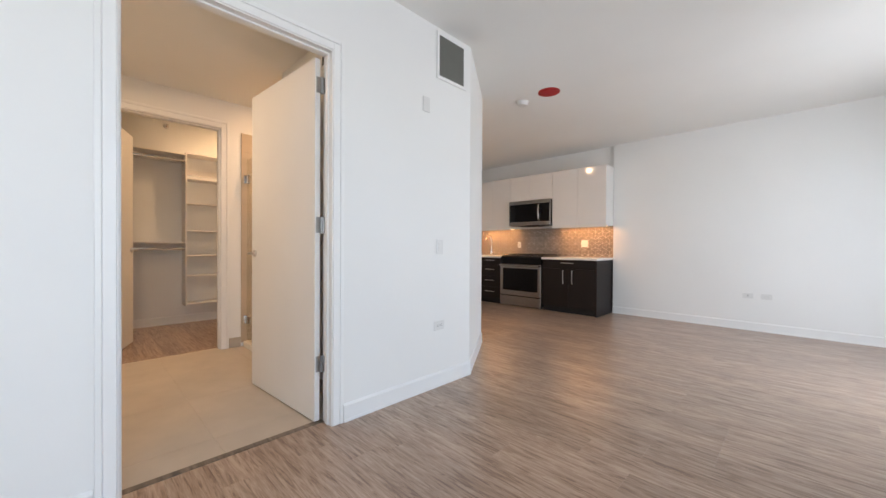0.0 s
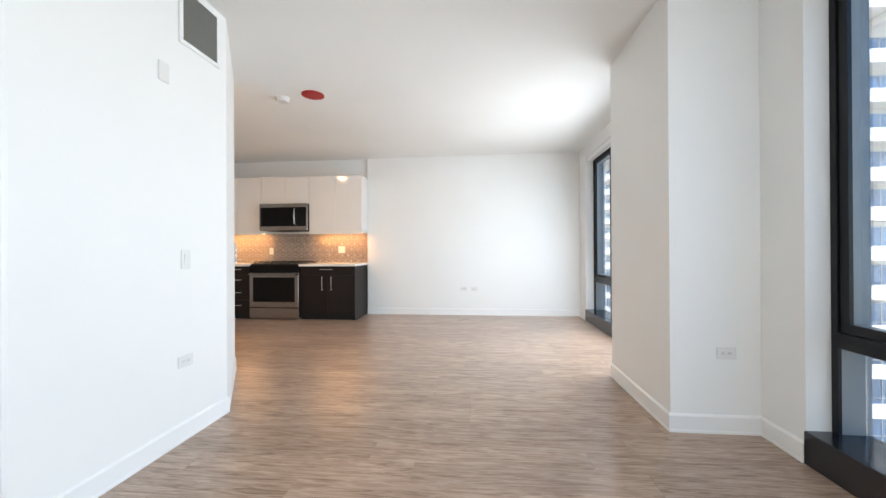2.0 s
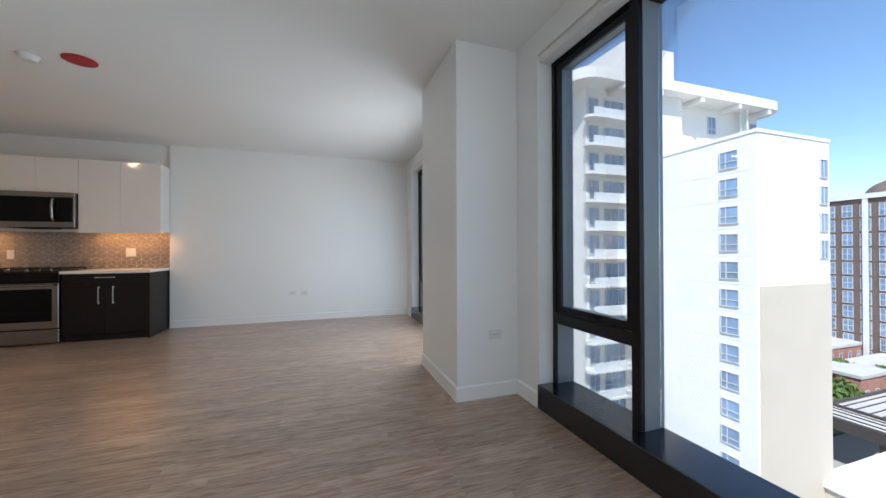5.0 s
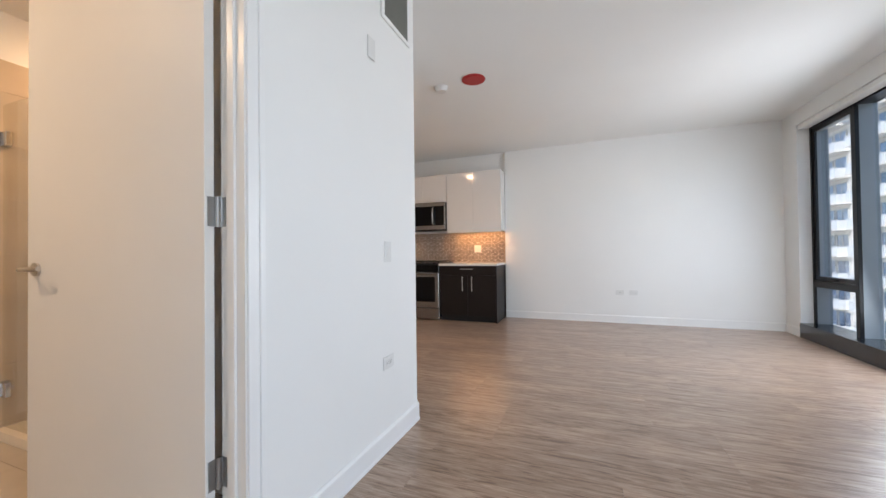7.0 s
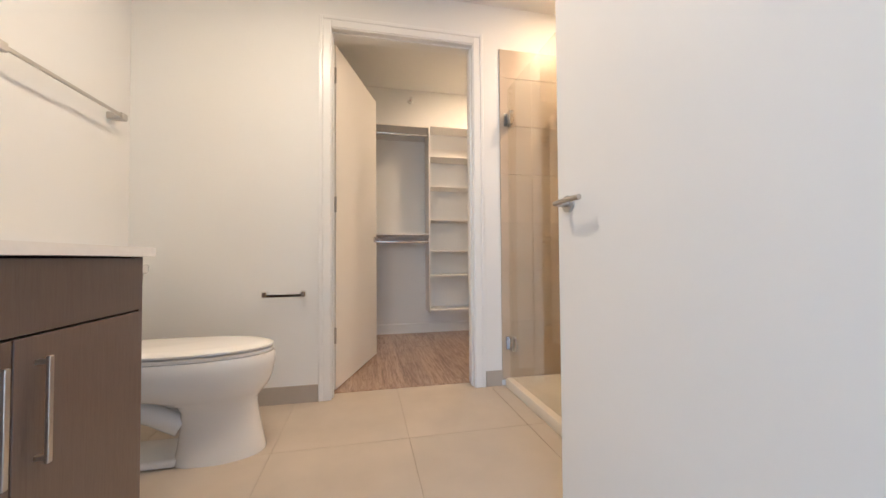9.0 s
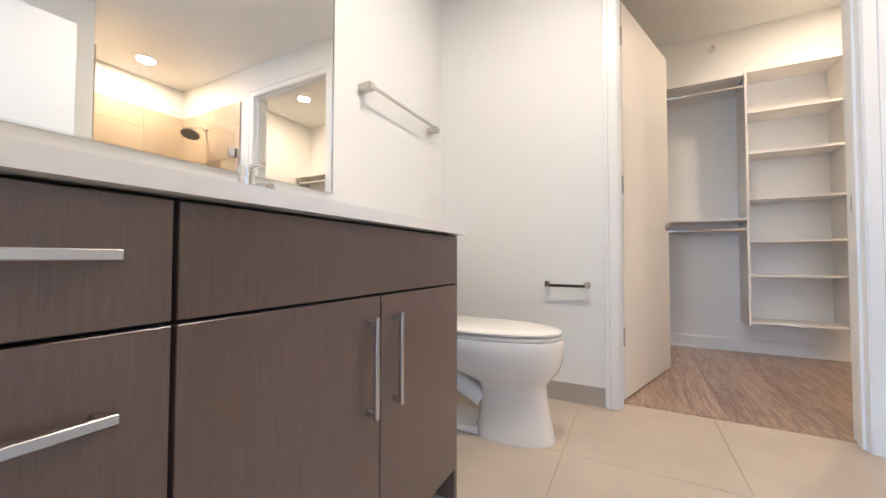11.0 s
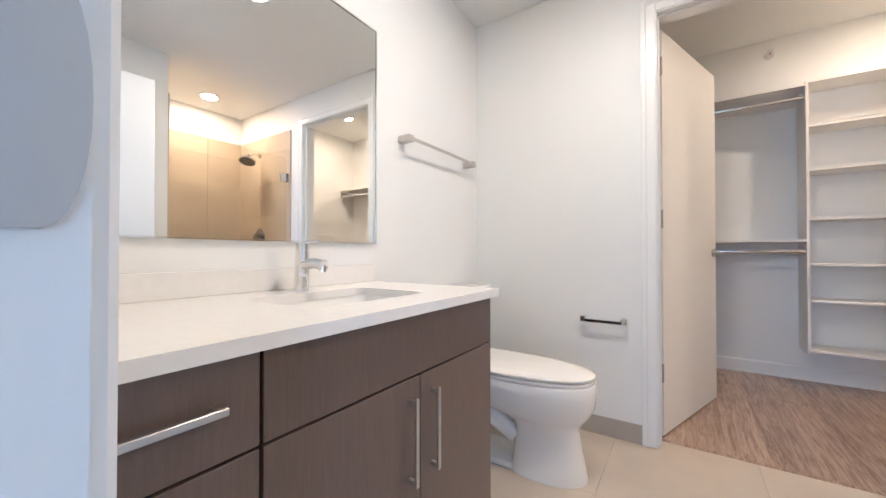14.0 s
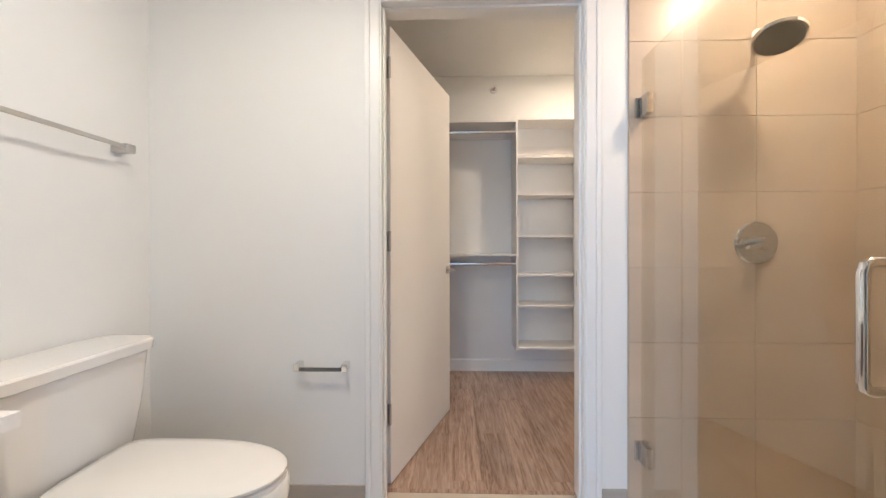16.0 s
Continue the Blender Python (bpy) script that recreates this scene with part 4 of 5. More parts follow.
b = bmesh.new()
rings = []
for z, w, yf, yb in ((0.0, 0.128, 0.850, 0.49), (0.012, 0.128, 0.850, 0.49), (0.06, 0.117, 0.838, 0.50), (0.14, 0.106, 0.822, 0.51), (0.205, 0.104, 0.812, 0.51), (0.235, 0.112, 0.815, 0.49),
                     (0.260, 0.138, 0.838, 0.42), (0.290, 0.164, 0.862, 0.29), (0.33, 0.182, 0.880, 0.23), (0.38, 0.190, 0.888, 0.19), (0.422, 0.190, 0.888, 0.185), (0.430, 0.185, 0.882, 0.19)):
    rings.append([(x, y, z * RIM / 0.430) for x, y in egg(w, yf, yb)])
loft(b, rings)
bowl = part("bowl", b, CHINA, to, "glossy white porcelain bowl", smooth=True, local=True)
b = bmesh.new()
box(b, -0.112, 0.112, 0.06, 0.52, 0.0, 0.035, bevel=0.012, seg=3)
part("rear_foot", b, CHINA, bowl, smooth=True, local=True)
b = bmesh.new()
box(b, -0.165, 0.165, 0.02, 0.33, RIM - 0.07, RIM - 0.003, bevel=0.02, seg=3)
part("rear_deck", b, CHINA, bowl, smooth=True, local=True)
b = bmesh.new()
for s in (-1, 1):
    tube(b, [(s * 0.05, 0.52, 0.15), (s * 0.06, 0.42, 0.21), (s * 0.07, 0.33, 0.25), (s * 0.075, 0.25, 0.27), (s * 0.075, 0.18, 0.24), (s * 0.07, 0.15, 0.17), (s * 0.065, 0.16, 0.09), (s * 0.06, 0.20, 0.02)], 0.045, 14)
part("trapway", b, CHINA, bowl, smooth=True, local=True)
b = bmesh.new()
loft(b, [[(x, y, z + RIM - 0.430) for x, y in egg(w, yf, yb, square=0.45)] for z, w, yf, yb in ((0.430, 0.176, 0.866, 0.235), (0.433, 0.186, 0.878, 0.228), (0.446, 0.187, 0.879, 0.228), (0.449, 0.180, 0.870, 0.232))])
part("seat", b, SEATPLASTIC, to, smooth=True, local=True)
b = bmesh.new()
loft(b, [[(x, y, z + RIM - 0.430) for x, y in egg(w, yf, yb, square=0.28)] for z, w, yf, yb in ((0.4535, 0.178, 0.868, 0.222), (0.456, 0.187, 0.880, 0.215), (0.464, 0.187, 0.880, 0.215), (0.473, 0.172, 0.858, 0.224), (0.477, 0.14, 0.80, 0.25))])
part("lid", b, SEATPLASTIC, to, "smooth white closed lid", smooth=True, local=True)
for x in (-0.065, 0.065):
    part("seat_hinge", boxed(x - 0.02, x + 0.02, 0.205, 0.25, RIM, RIM + 0.036, bevel=0.006, seg=2), SEATPLASTIC, to, local=True)


def tank_ring(w, y0, y1, z, r=0.045, bow=0.018):
    pts = rounded(-w, w, y0, y1, r, 6)
    return [(x, y + (bow * (1 - (x / w) ** 2) if y > (y0 + y1) / 2 else 0), z) for x, y in pts]


b = bmesh.new()
loft(b, [tank_ring(0.222, 0.012, 0.185, 0.449), tank_ring(0.228, 0.010, 0.190, 0.46), tank_ring(0.252, 0.008, 0.205, 0.62), tank_ring(0.268, 0.006, 0.215, 0.812)])
part("tank", b, CHINA, to, "glossy white tank", smooth=True, local=True)
b = bmesh.new()
loft(b, [tank_ring(0.270, 0.004, 0.218, 0.812), tank_ring(0.283, 0.002, 0.232, 0.819, 0.06), tank_ring(0.286, 0.002, 0.235, 0.852, 0.06), tank_ring(0.280, 0.004, 0.228, 0.860, 0.055)])
part("tank_lid", b, CHINA, to, smooth=True, local=True)
# ---------- shower ----------
pn = thing("shower_pan", "cream acrylic shower pan with a low threshold", "shower pan", at(-2.51, 3.0))
b = bmesh.new()
x0, x1, y0, y1 = -3.042, -1.984, 2.492, 3.477
loft(b, [[(x, y, z) for x, y in rounded(x0 + g, x1 - g, y0 + g, y1 - g, 0.012 + 0.5 * g)] for g, z in ((0.0, 0.0), (0.0, 0.046), (0.005, 0.054), (0.055, 0.054), (0.070, 0.045), (0.090, 0.030), (0.30, 0.022))])
part("basin", b, PAN, pn, smooth=True)
part("drain_cover", rodded((-2.51, 3.0, 0.022), (-2.51, 3.0, 0.026), 0.055, 28), CHROME, pn, smooth=True)

gd = thing("shower_door", "frameless clear glass shower door with chrome hinges", "shower door", at(-2.55, 2.53, 0.1))
g = part("glass_panel", boxed(-3.030, -2.040, 2.524, 2.534, 0.066, 2.06, bevel=0.001), SHOWERGLASS, gd, "clear glass")
g.visible_shadow = False
for z in (0.292, 1.845):
    h = bmesh.new()
    box(h, -3.030, -2.968, 2.514, 2.544, z - 0.045, z + 0.045, bevel=0.003)
    box(h, -3.045, -3.032, 2.500, 2.558, z - 0.045, z + 0.045, bevel=0.002)
    rod(h, (-3.031, 2.529, z - 0.046), (-3.031, 2.529, z + 0.046), 0.009, 14)
    part("hinge", h, DARKREFLECT, gd, "chrome glass hinge")
h = bmesh.new()
for s in (-1, 1):
    yo = 2.529 + s * 0.062
    tube(h, [(-2.100, 2.529 + s * 0.005, 0.935), (-2.100, 2.529 + s * 0.045, 0.935), (-2.100, yo - s * 0.006, 0.941), (-2.100, yo, 0.957), (-2.100, yo, 1.06), (-2.100, yo, 1.165),
             (-2.100, yo - s * 0.006, 1.181), (-2.100, 2.529 + s * 0.045, 1.187), (-2.100, 2.529 + s * 0.005, 1.187)], 0.0105, 14)
part("pull_handle", h, CHROME, gd, "chrome D-shaped pull handle", smooth=True)
fp = thing("shower_side_glass", "narrow fixed glass panel beside the shower door", "glass panel", at(-2.02, 2.53, 0.09))
g = part("glass_panel", boxed(-2.034, -1.973, 2.524, 2.534, 0.055, 2.06, bevel=0.001), SHOWERGLASS, fp, "clear glass")
g.visible_shadow = False
part("clip", boxed(-2.0, -1.972, 2.516, 2.542, 0.40, 0.44, bevel=0.002), CHROME, fp)

sh = thing("overhead_shower", "round chrome shower head on a bent arm", "shower head", at(-3.04, 3.04, 2.14))
b = bmesh.new()
rod(b, (-3.043, 3.04, 2.160), (-3.030, 3.04, 2.160), 0.032, 28)
tube(b, [(-3.035, 3.04, 2.160), (-2.97, 3.035, 2.163), (-2.92, 3.02, 2.143), (-2.885, 2.995, 2.103)], 0.0105, 14)
part("arm", b, CHROME, sh, smooth=True)
b = bmesh.new()
c, n = Vector((-2.855, 2.972, 2.043)), Vector((0.30, -0.22, -0.93)).normalized()
rod(b, c - n * 0.085, c - n * 0.045, 0.02, 20, 0.026)
rod(b, c - n * 0.045, c - n * 0.012, 0.026, 36, 0.088)
rod(b, c - n * 0.012, c, 0.088, 36, 0.086)
part("rose", b, CHROME, sh, smooth=True)
b = bmesh.new()
rod(b, c, c + n * 0.003, 0.077, 36)
part("spray_face", b, material("spray_face_rubber", (0.22, 0.22, 0.21), 0.5), sh, "grey spray face")
sv = thing("shower_valve", "round chrome shower valve with a lever", "shower valve", at(-3.04, 3.04, 1.235))
b = bmesh.new()
rod(b, (-3.043, 3.04, 1.235), (-3.034, 3.04, 1.235), 0.097, 44, 0.090)
part("escutcheon", b, DARKREFLECT, sv, smooth=True)
b = bmesh.new()
rod(b, (-3.034, 3.04, 1.235), (-2.975, 3.04, 1.235), 0.029, 28)
tube(b, [(-2.985, 3.04, 1.235), (-2.982, 3.02, 1.225), (-2.980, 2.98, 1.215), (-2.980, 2.955, 1.213)], 0.011, 12)
part("lever", b, DARKREFLECT, sv, smooth=True)

# ---------- closet ----------
tw = thing("closet_shelf_tower", "white melamine closet tower with open shelves hung on the wall", "closet shelves", at(-4.82, 2.55, 0.27))
TF, TB2, tl, tr = -4.68, -4.948, 2.252, 2.87
for y in (tl, tr - 0.018):
    part("side_panel", boxed(TB2, TF, y, y + 0.018, 0.268, 2.395, bevel=0.001), MELAMINE, tw)
for z in (0.285, 0.672, 0.955, 1.306, 1.688, 2.030):
    part("shelf", boxed(TB2, TF, tl + 0.0185, tr - 0.0185, z, z + 0.018, bevel=0.001), MELAMINE, tw)
part("cleat", boxed(TB2, TB2 + 0.016, tl + 0.0185, tr - 0.0185, 2.12, 2.20), MELAMINE, tw)
part("top_shelf", boxed(TB2, TF, tl + 0.0185, tr - 0.0185, 2.376, 2.394), MELAMINE, tw)


def hanging(y0, y1, z, label):
    s = thing("closet_rod_shelf", label, "closet shelf", at(-4.82, (y0 + y1) / 2, z), group="closet hanging shelves")
    part("shelf", boxed(TB2, -4.66, y0, y1, z, z + 0.018, bevel=0.001), MELAMINE, s)
    part("cleat", boxed(TB2, TB2 + 0.016, y0, y1, z - 0.075, z - 0.001), MELAMINE, s)
    part("hanging_rod", rodded((-4.705, y0 + 0.001, z - 0.075), (-4.705, y1 - 0.001, z - 0.075), 0.0155, 18), CHROME, s, "chrome hanging rod", smooth=True)
    for y in (y0 + 0.001, y1 - 0.006):
        part("rod_flange", boxed(-4.728, -4.682, y, y + 0.005, z - 0.100, z - 0.040, bevel=0.001), CHROME, s)
    return s


hanging(0.25, tl - 0.001, 2.350, "white closet shelf with a chrome hanging rod, upper")
hanging(0.25, tl - 0.001, 1.140, "white closet shelf with a chrome hanging rod, lower")
hanging(tr + 0.001, 3.605, 2.03, "white closet shelf with a chrome hanging rod in the corner")

sp = thing("sprinkler_head", "small white sidewall sprinkler with a red bulb", "sprinkler", at(-4.95, 2.07, 2.76))
b = bmesh.new()
rod(b, (-4.95, 2.08, 2.765), (-4.938, 2.08, 2.765), 0.034, 28, 0.03)
rod(b, (-4.938, 2.08, 2.765), (-4.905, 2.08, 2.765), 0.012, 14)
part("escutcheon", b, PLASTIC, sp, smooth=True)
b = bmesh.new()
rod(b, (-4.905, 2.08, 2.755), (-4.875, 2.08, 2.755), 0.004, 10)
part("bulb", b, RED, sp)
b = bmesh.new()
box(b, -4.905, -4.868, 2.068, 2.071, 2.757, 2.773)
box(b, -4.905, -4.868, 2.089, 2.092, 2.757, 2.773)
box(b, -4.871, -4.866, 2.062, 2.098, 2.772, 2.776)
part("deflector", b, CHROME, sp)

# ---------- the city outside ----------
G = -36.0
bm = bmesh.new()
box(bm, -400, 3000, -2500, 2500, G - 1.0, G)
solid("ground", bm, EARTH, "sunlit city ground between the buildings", "ground")
solid("lake", boxed(420, 4600, -2400, 2400, G + 0.05, G + 0.15), WATER, "blue lake out to the horizon", "water")
solid("road", boxed(70, 420, 44, 54, G + 0.01, G + 0.06), ASPHALT, "asphalt street", "road")
solid("own_facade", boxed(2.95, 3.16, -30, -1.5, G, 40), CONCRETE, "outer wall of the building itself", "building")


def pane_mesh(w, h, t=0.05):
    b = bmesh.new()
    box(b, -w / 2, w / 2, -t, 0, -h / 2, h / 2)
    bmesh.ops.recalc_face_normals(b, faces=b.faces)
    me = bpy.data.meshes.new("pane")
    b.to_mesh(me)
    b.free()
    me.materials.append(FARGLASS)
    return me


def frame_mesh(w, h, bars, f=0.07, d=0.12):
    """A facade window's frame with its bars: rows of (across 0 or 1, share)."""
    b = bmesh.new()
    box(b, -w / 2, w / 2, -d, 0, h / 2 - f, h / 2)
    box(b, -w / 2, w / 2, -d, 0, -h / 2, -h / 2 + f)
    box(b, -w / 2, -w / 2 + f, -d, 0, -h / 2 + f, h / 2 - f)
    box(b, w / 2 - f, w / 2, -d, 0, -h / 2 + f, h / 2 - f)
    for across, u in bars:
        if across:
            box(b, -w / 2 + f, w / 2 - f, -d + 0.01, 0, -h / 2 + h * u - f / 2, -h / 2 + h * u + f / 2)
        else:
            box(b, -w / 2 + w * u - f / 2, -w / 2 + w * u + f / 2, -d + 0.02, 0, -h / 2 + f, h / 2 - f)
    bmesh.ops.recalc_face_normals(b, faces=b.faces)
    me = bpy.data.meshes.new("window")
    b.to_mesh(me)
    b.free()
    me.materials.append(SPANDREL)
    return me


def far_window(parent, m, wm, pm):
    o = new("window", wm)
    o.parent = parent
    o.matrix_basis = m
    p = new("pane", pm)
    p.parent = o


# white slab block
b1 = thing("white_apartment_block", "white sunlit apartment block with columns of windows", "building", at(46, 30, G))
bx0, bx1, by0, by1, btop = 40.2, 51.6, 23.6, 35.5, 12.3
part("wall", boxed(bx0, bx1, by0, by1, G, btop), CONCRETE, b1)
part("parapet", boxed(bx0 - 0.08, bx1 + 0.08, by0 - 0.08, by1, btop, btop + 0.35), CONCRETE, b1)
part("beige_wall", boxed(bx0 + 0.3, bx1 - 0.2, by0 - 0.18, by0, G, -2.3), BEIGE, b1, "beige stucco lower wall")
joint = bmesh.new()
for k in range(1, 17):
    z = btop - 0.7 - 2.77 * k
    box(joint, bx0 - 0.015, bx0, by0, by1, z - 0.02, z + 0.02)
part("floor_joint", joint, SPANDREL, b1)
w1, p1 = frame_mesh(1.75, 1.75, [(0, 0.33), (1, 0.38)]), pane_mesh(1.62, 1.62)
w2, p2 = frame_mesh(1.3, 1.9, [(0, 0.5)]), pane_mesh(1.2, 1.8)
off1 = BASE[b1].inverted()
for k in range(17):
    z = 10.2 - 2.77 * k
    far_window(b1, off1 @ pose(bx0 - 0.02, 26.0, z, 0, 0, -90), w1, p1)
    if z > 0:
        far_window(b1, off1 @ pose(bx1 - 1.1, by0 - 0.02, z - 0.7, 0, 0, 0), w2, p2)
for k in range(5):
    z = 8.6 - 2.77 * k
    part("balcony", boxed(bx1, bx1 + 0.9, by0 + 0.6, by0 + 3.0, z - 0.6, z + 0.4), CONCRETE, b1)

# tower with balconies and a wide flat roof
t2 = thing("balcony_tower", "white high-rise with balconies, rounded corner and an overhanging flat roof", "building", at(50, 60, G))
tx, ty, tend, tback = 31.4, 36.2, 62.0, 100.0
roof = 20.7
part("wall", boxed(tx, tend, ty, tback, G, roof), CONCRETE, t2)
r = bmesh.new()
prism(r, rounded(tx - 2.6, tend + 1.8, ty - 2.6, tback, 2.5, 6), roof, roof + 1.25)
part("roof", r, CONCRETE, t2, "overhanging white roof slab")
part("lift_house", boxed(38.0, 46.6, 37.0, 47, roof + 1.25, roof + 7.2), CONCRETE, t2)
rib = bmesh.new()
for x in (35.0, 40.5, 47.5, 54.5, 60.5):
    box(rib, x - 0.3, x + 0.3, ty - 2.5, ty, roof - 0.65, roof - 0.02)
part("roof_beam", rib, CONCRETE, t2)
part("pier", boxed(41.8, 45.6, ty - 1.1, ty, G, roof - 0.03), CONCRETE, t2, "flat white pier")
FH = 3.3
wb, pb = frame_mesh(2.3, 2.3, [(0, 0.5), (1, 0.35)]), pane_mesh(2.2, 2.2)
wc, pc = frame_mesh(1.5, 2.4, [(0, 0.5), (1, 0.3)]), pane_mesh(1.4, 2.3)
we, pe = frame_mesh(3.1, 2.4, [(0, 0.33), (0, 0.67), (1, 0.28)]), pane_mesh(3.0, 2.3)
wf, pf = frame_mesh(2.9, 2.75, [(0, 0.5), (1, 0.5)]), pane_mesh(2.8, 2.65)
off2 = BASE[t2].inverted()
slab_mesh = {}


def balcony(y0, y1, z, x0, x1, shared):
    """Slab with a parapet; alike ones share the mesh."""
    key = (round(y1 - y0, 2), round(x1 - x0, 2))
    if key not in shared:
        b = bmesh.new()
        w, d = key[1], key[0]
        box(b, 0, w, 0, d, -0.12, 0.12)
        me = bpy.data.meshes.new("balcony")
        b.to_mesh(me)
        b.free()
        me.materials.append(CONCRETE)
        b = bmesh.new()
        box(b, 0.04, 0.10, 0.05, d - 0.05, 0.12, 1.12)
        box(b, 0.0, 0.14, 0.0, d, 1.10, 1.18)
        box(b, 0.1, w, 0.04, 0.10, 0.12, 1.12)
        box(b, 0.1, w, d - 0.10, d - 0.04, 0.12, 1.12)
        mr = bpy.data.meshes.new("railing")
        b.to_mesh(mr)
        b.free()
        mr.materials.append(RAILGLASS)
        shared[key] = (me, mr)
    o = new("balcony", shared[key][0])
    o.parent = t2
    o.matrix_basis = off2 @ Matrix.Translation((x0, y0, z))
    rl = new("railing", shared[key][1])
    rl.parent = o


for k in range(18):
    z = roof - 2.4 - FH * k
    # bays along the long face
    for n in range(8):
        y = 40.2 + 7.6 * n
        far_window(t2, off2 @ pose(tx - 0.03, y, z, 0, 0, -90), wb, pb)
        far_window(t2, off2 @ pose(tx - 0.03, y + 2.7, z, 0, 0, -90), wb, pb)
        if k < 17:
            balcony(y - 1.6, y + 4.2, z - 1.55, tx - 1.5, tx, slab_mesh)
    # the short face, by the rounded corner
    far_window(t2, off2 @ pose(32.4, ty - 0.03, z, 0, 0, 0), wc, pc)
    far_window(t2, off2 @ pose(35.5, ty - 0.03, z, 0, 0, 0), we, pe)
    far_window(t2, off2 @ pose(39.5, ty - 0.03, z, 0, 0, 0), wf, pf)
    if k < 3:
        far_window(t2, off2 @ pose(52.5, ty - 0.03, z, 0, 0, 0), wc, pc)
        far_window(t2, off2 @ pose(61.0, ty - 0.03, z, 0, 0, 0), wc, pc)
    b = bmesh.new()
    prism(b, rounded(tx - 0.9, 37.9, ty - 1.7, ty, 0.9, 6), z - 1.66, z - 1.36)
    cb = part("balcony", b, CONCRETE, t2, "white corner balcony slab")
    b = bmesh.new()
    # a closed parapet along the slab, then a stretch of open bars
    box(b, tx - 0.2, 35.6, ty - 1.62, ty - 1.52, z - 1.36, z - 0.50)
    box(b, 35.6, 37.85, ty - 1.62, ty - 1.54, z - 0.58, z - 0.50)
    box(b, 35.6, 37.85, ty - 1.61, ty - 1.55, z - 1.30, z - 1.24)
    box(b, 37.77, 37.85, ty - 1.54, ty, z - 0.58, z - 0.50)
    for n in range(11):
        x = 35.7 + n * 0.21
        box(b, x - 0.025, x + 0.025, ty - 1.60, ty - 1.56, z - 1.30, z - 0.54)
    for n in range(6):
        y = ty - 1.4 + n * 0.24
        box(b, 37.78, 37.84, y - 0.025, y + 0.025, z - 1.36, z - 0.54)
    part("railing", b, RAILGLASS, cb)

# mast on the roof edge
ms = thing("roof_antenna", "white lattice antenna under the roof edge", "antenna", at(57.5, ty - 0.9, 15))
b = bmesh.new()
for dx, dy in ((-0.4, 0), (0.4, 0), (0, -0.6)):
    rod(b, (57.5 + dx, ty - 0.9 + dy, 14.5), (57.5 + dx, ty - 0.9 + dy, 21.5), 0.09, 8)
for k in range(7):
    z = 14.8 + k
    rod(b, (57.1, ty - 0.9, z), (57.9, ty - 0.9, z + 1), 0.06, 6)
    rod(b, (57.9, ty - 0.9, z), (57.5, ty - 1.5, z + 1), 0.06, 6)
part("lattice", b, PLASTIC, ms)

# dark brick tower with a domed top, far off
t3 = thing("dark_brick_tower", "distant dark brick tower with white trim and a dome", "building", at(150, 62, G))
part("wall", boxed(142, 186, 48, 66, G, 15.0), DARKBRICK, t3)
part("cornice", boxed(141.4, 186.6, 47.4, 66.6, 15.0, 16.3), CONCRETE, t3)
d = bmesh.new()
bmesh.ops.create_uvsphere(d, u_segments=24, v_segments=12, radius=9.0, matrix=Matrix.Translation((160, 56, 16.3)) @ Matrix.Diagonal((1, 0.9, 0.62, 1)))
part("dome", d, DARKBRICK, t3, smooth=True)
wd, pd = frame_mesh(2.2, 3.4, [(0, 0.5), (1, 0.5)], f=0.16), pane_mesh(2.0, 3.2)
off3 = BASE[t3].inverted()
for k in range(12):
    z = 11.8 - 4.0 * k
    for n in range(5):
        far_window(t3, off3 @ pose(141.95, 49.8 + 3.6 * n, z, 0, 0, -90), wd, pd)
    for n in range(10):
        far_window(t3, off3 @ pose(144.5 + 4.2 * n, 47.95, z, 0, 0, 0), wd, pd)
for x, y in ((142, 48), (142, 57), (142, 66), (150, 48), (158, 48)):
    part("white_pier", boxed(x - 0.5, x + 0.5, y - 0.5, y + 0.5, G, 15.0), CONCRETE, t3)

# low brick houses, roofs, trees and the elevated track below
LOW = [(100, 60, 16, 9, 10), (118, 58, 30, 9, 11), (96, 70, 26, 9, 12), (112, 46, 34, 8, 9), (160, 84, 40, 12, 12), (205, 70, 50, 14, 10), (230, 100, 60, 20, 16)]
wl, pl = frame_mesh(1.4, 2.0, [(1, 0.5)]), pane_mesh(1.3, 1.9)
for x, y, w, d, h in LOW:
    hb = thing("brick_row_house", "low red brick row house far below", "building", at(x, y, G), group="brick row houses")
    part("wall", boxed(x, x + w, y, y + d, G, G + h), BRICK, hb)
    part("roof", boxed(x - 0.3, x + w + 0.3, y - 0.3, y + d + 0.3, G + h, G + h + 0.7), ROOFING, hb)
    offh = BASE[hb].inverted()
    for k in range(int(w // 4)):
        for f in range(int(h // 3.4)):
            far_window(hb, offh @ pose(x + 2.2 + 4 * k, y - 0.03, G + 2.0 + 3.3 * f), wl, pl)
ls = thing("low_white_roof_building", "low building with a white flat roof and vents", "building", at(58, 26, G))
part("wall", boxed(50, 66, 14, 24, G, G + 13), BEIGE, ls)
part("roof", boxed(49.7, 66.3, 13.7, 24.3, G + 13, G + 13.6), CONCRETE, ls)
part("lower_wing", boxed(44, 90, -6, 14, G, G + 7), ROOFING, ls)
for x, y in ((54, 6), (57, 9), (61, 4), (65, 8), (70, 5), (74, 10), (80, 3)):
    part("roof_vent", rodded((x, y, G + 7), (x, y, G + 9.2), 0.9, 14), STEEL, ls)
el = thing("elevated_track", "dark steel elevated rail track", "railway", at(100, 30, G))
part("deck", boxed(84.4, 91.6, -80, 42, G + 7.6, G + 8.0), ROOFING, el, "pale ballast deck")
part("track_bend", boxed(91.6, 300, 34.4, 41.6, G + 7.6, G + 8.0), ROOFING, el, "pale ballast deck")
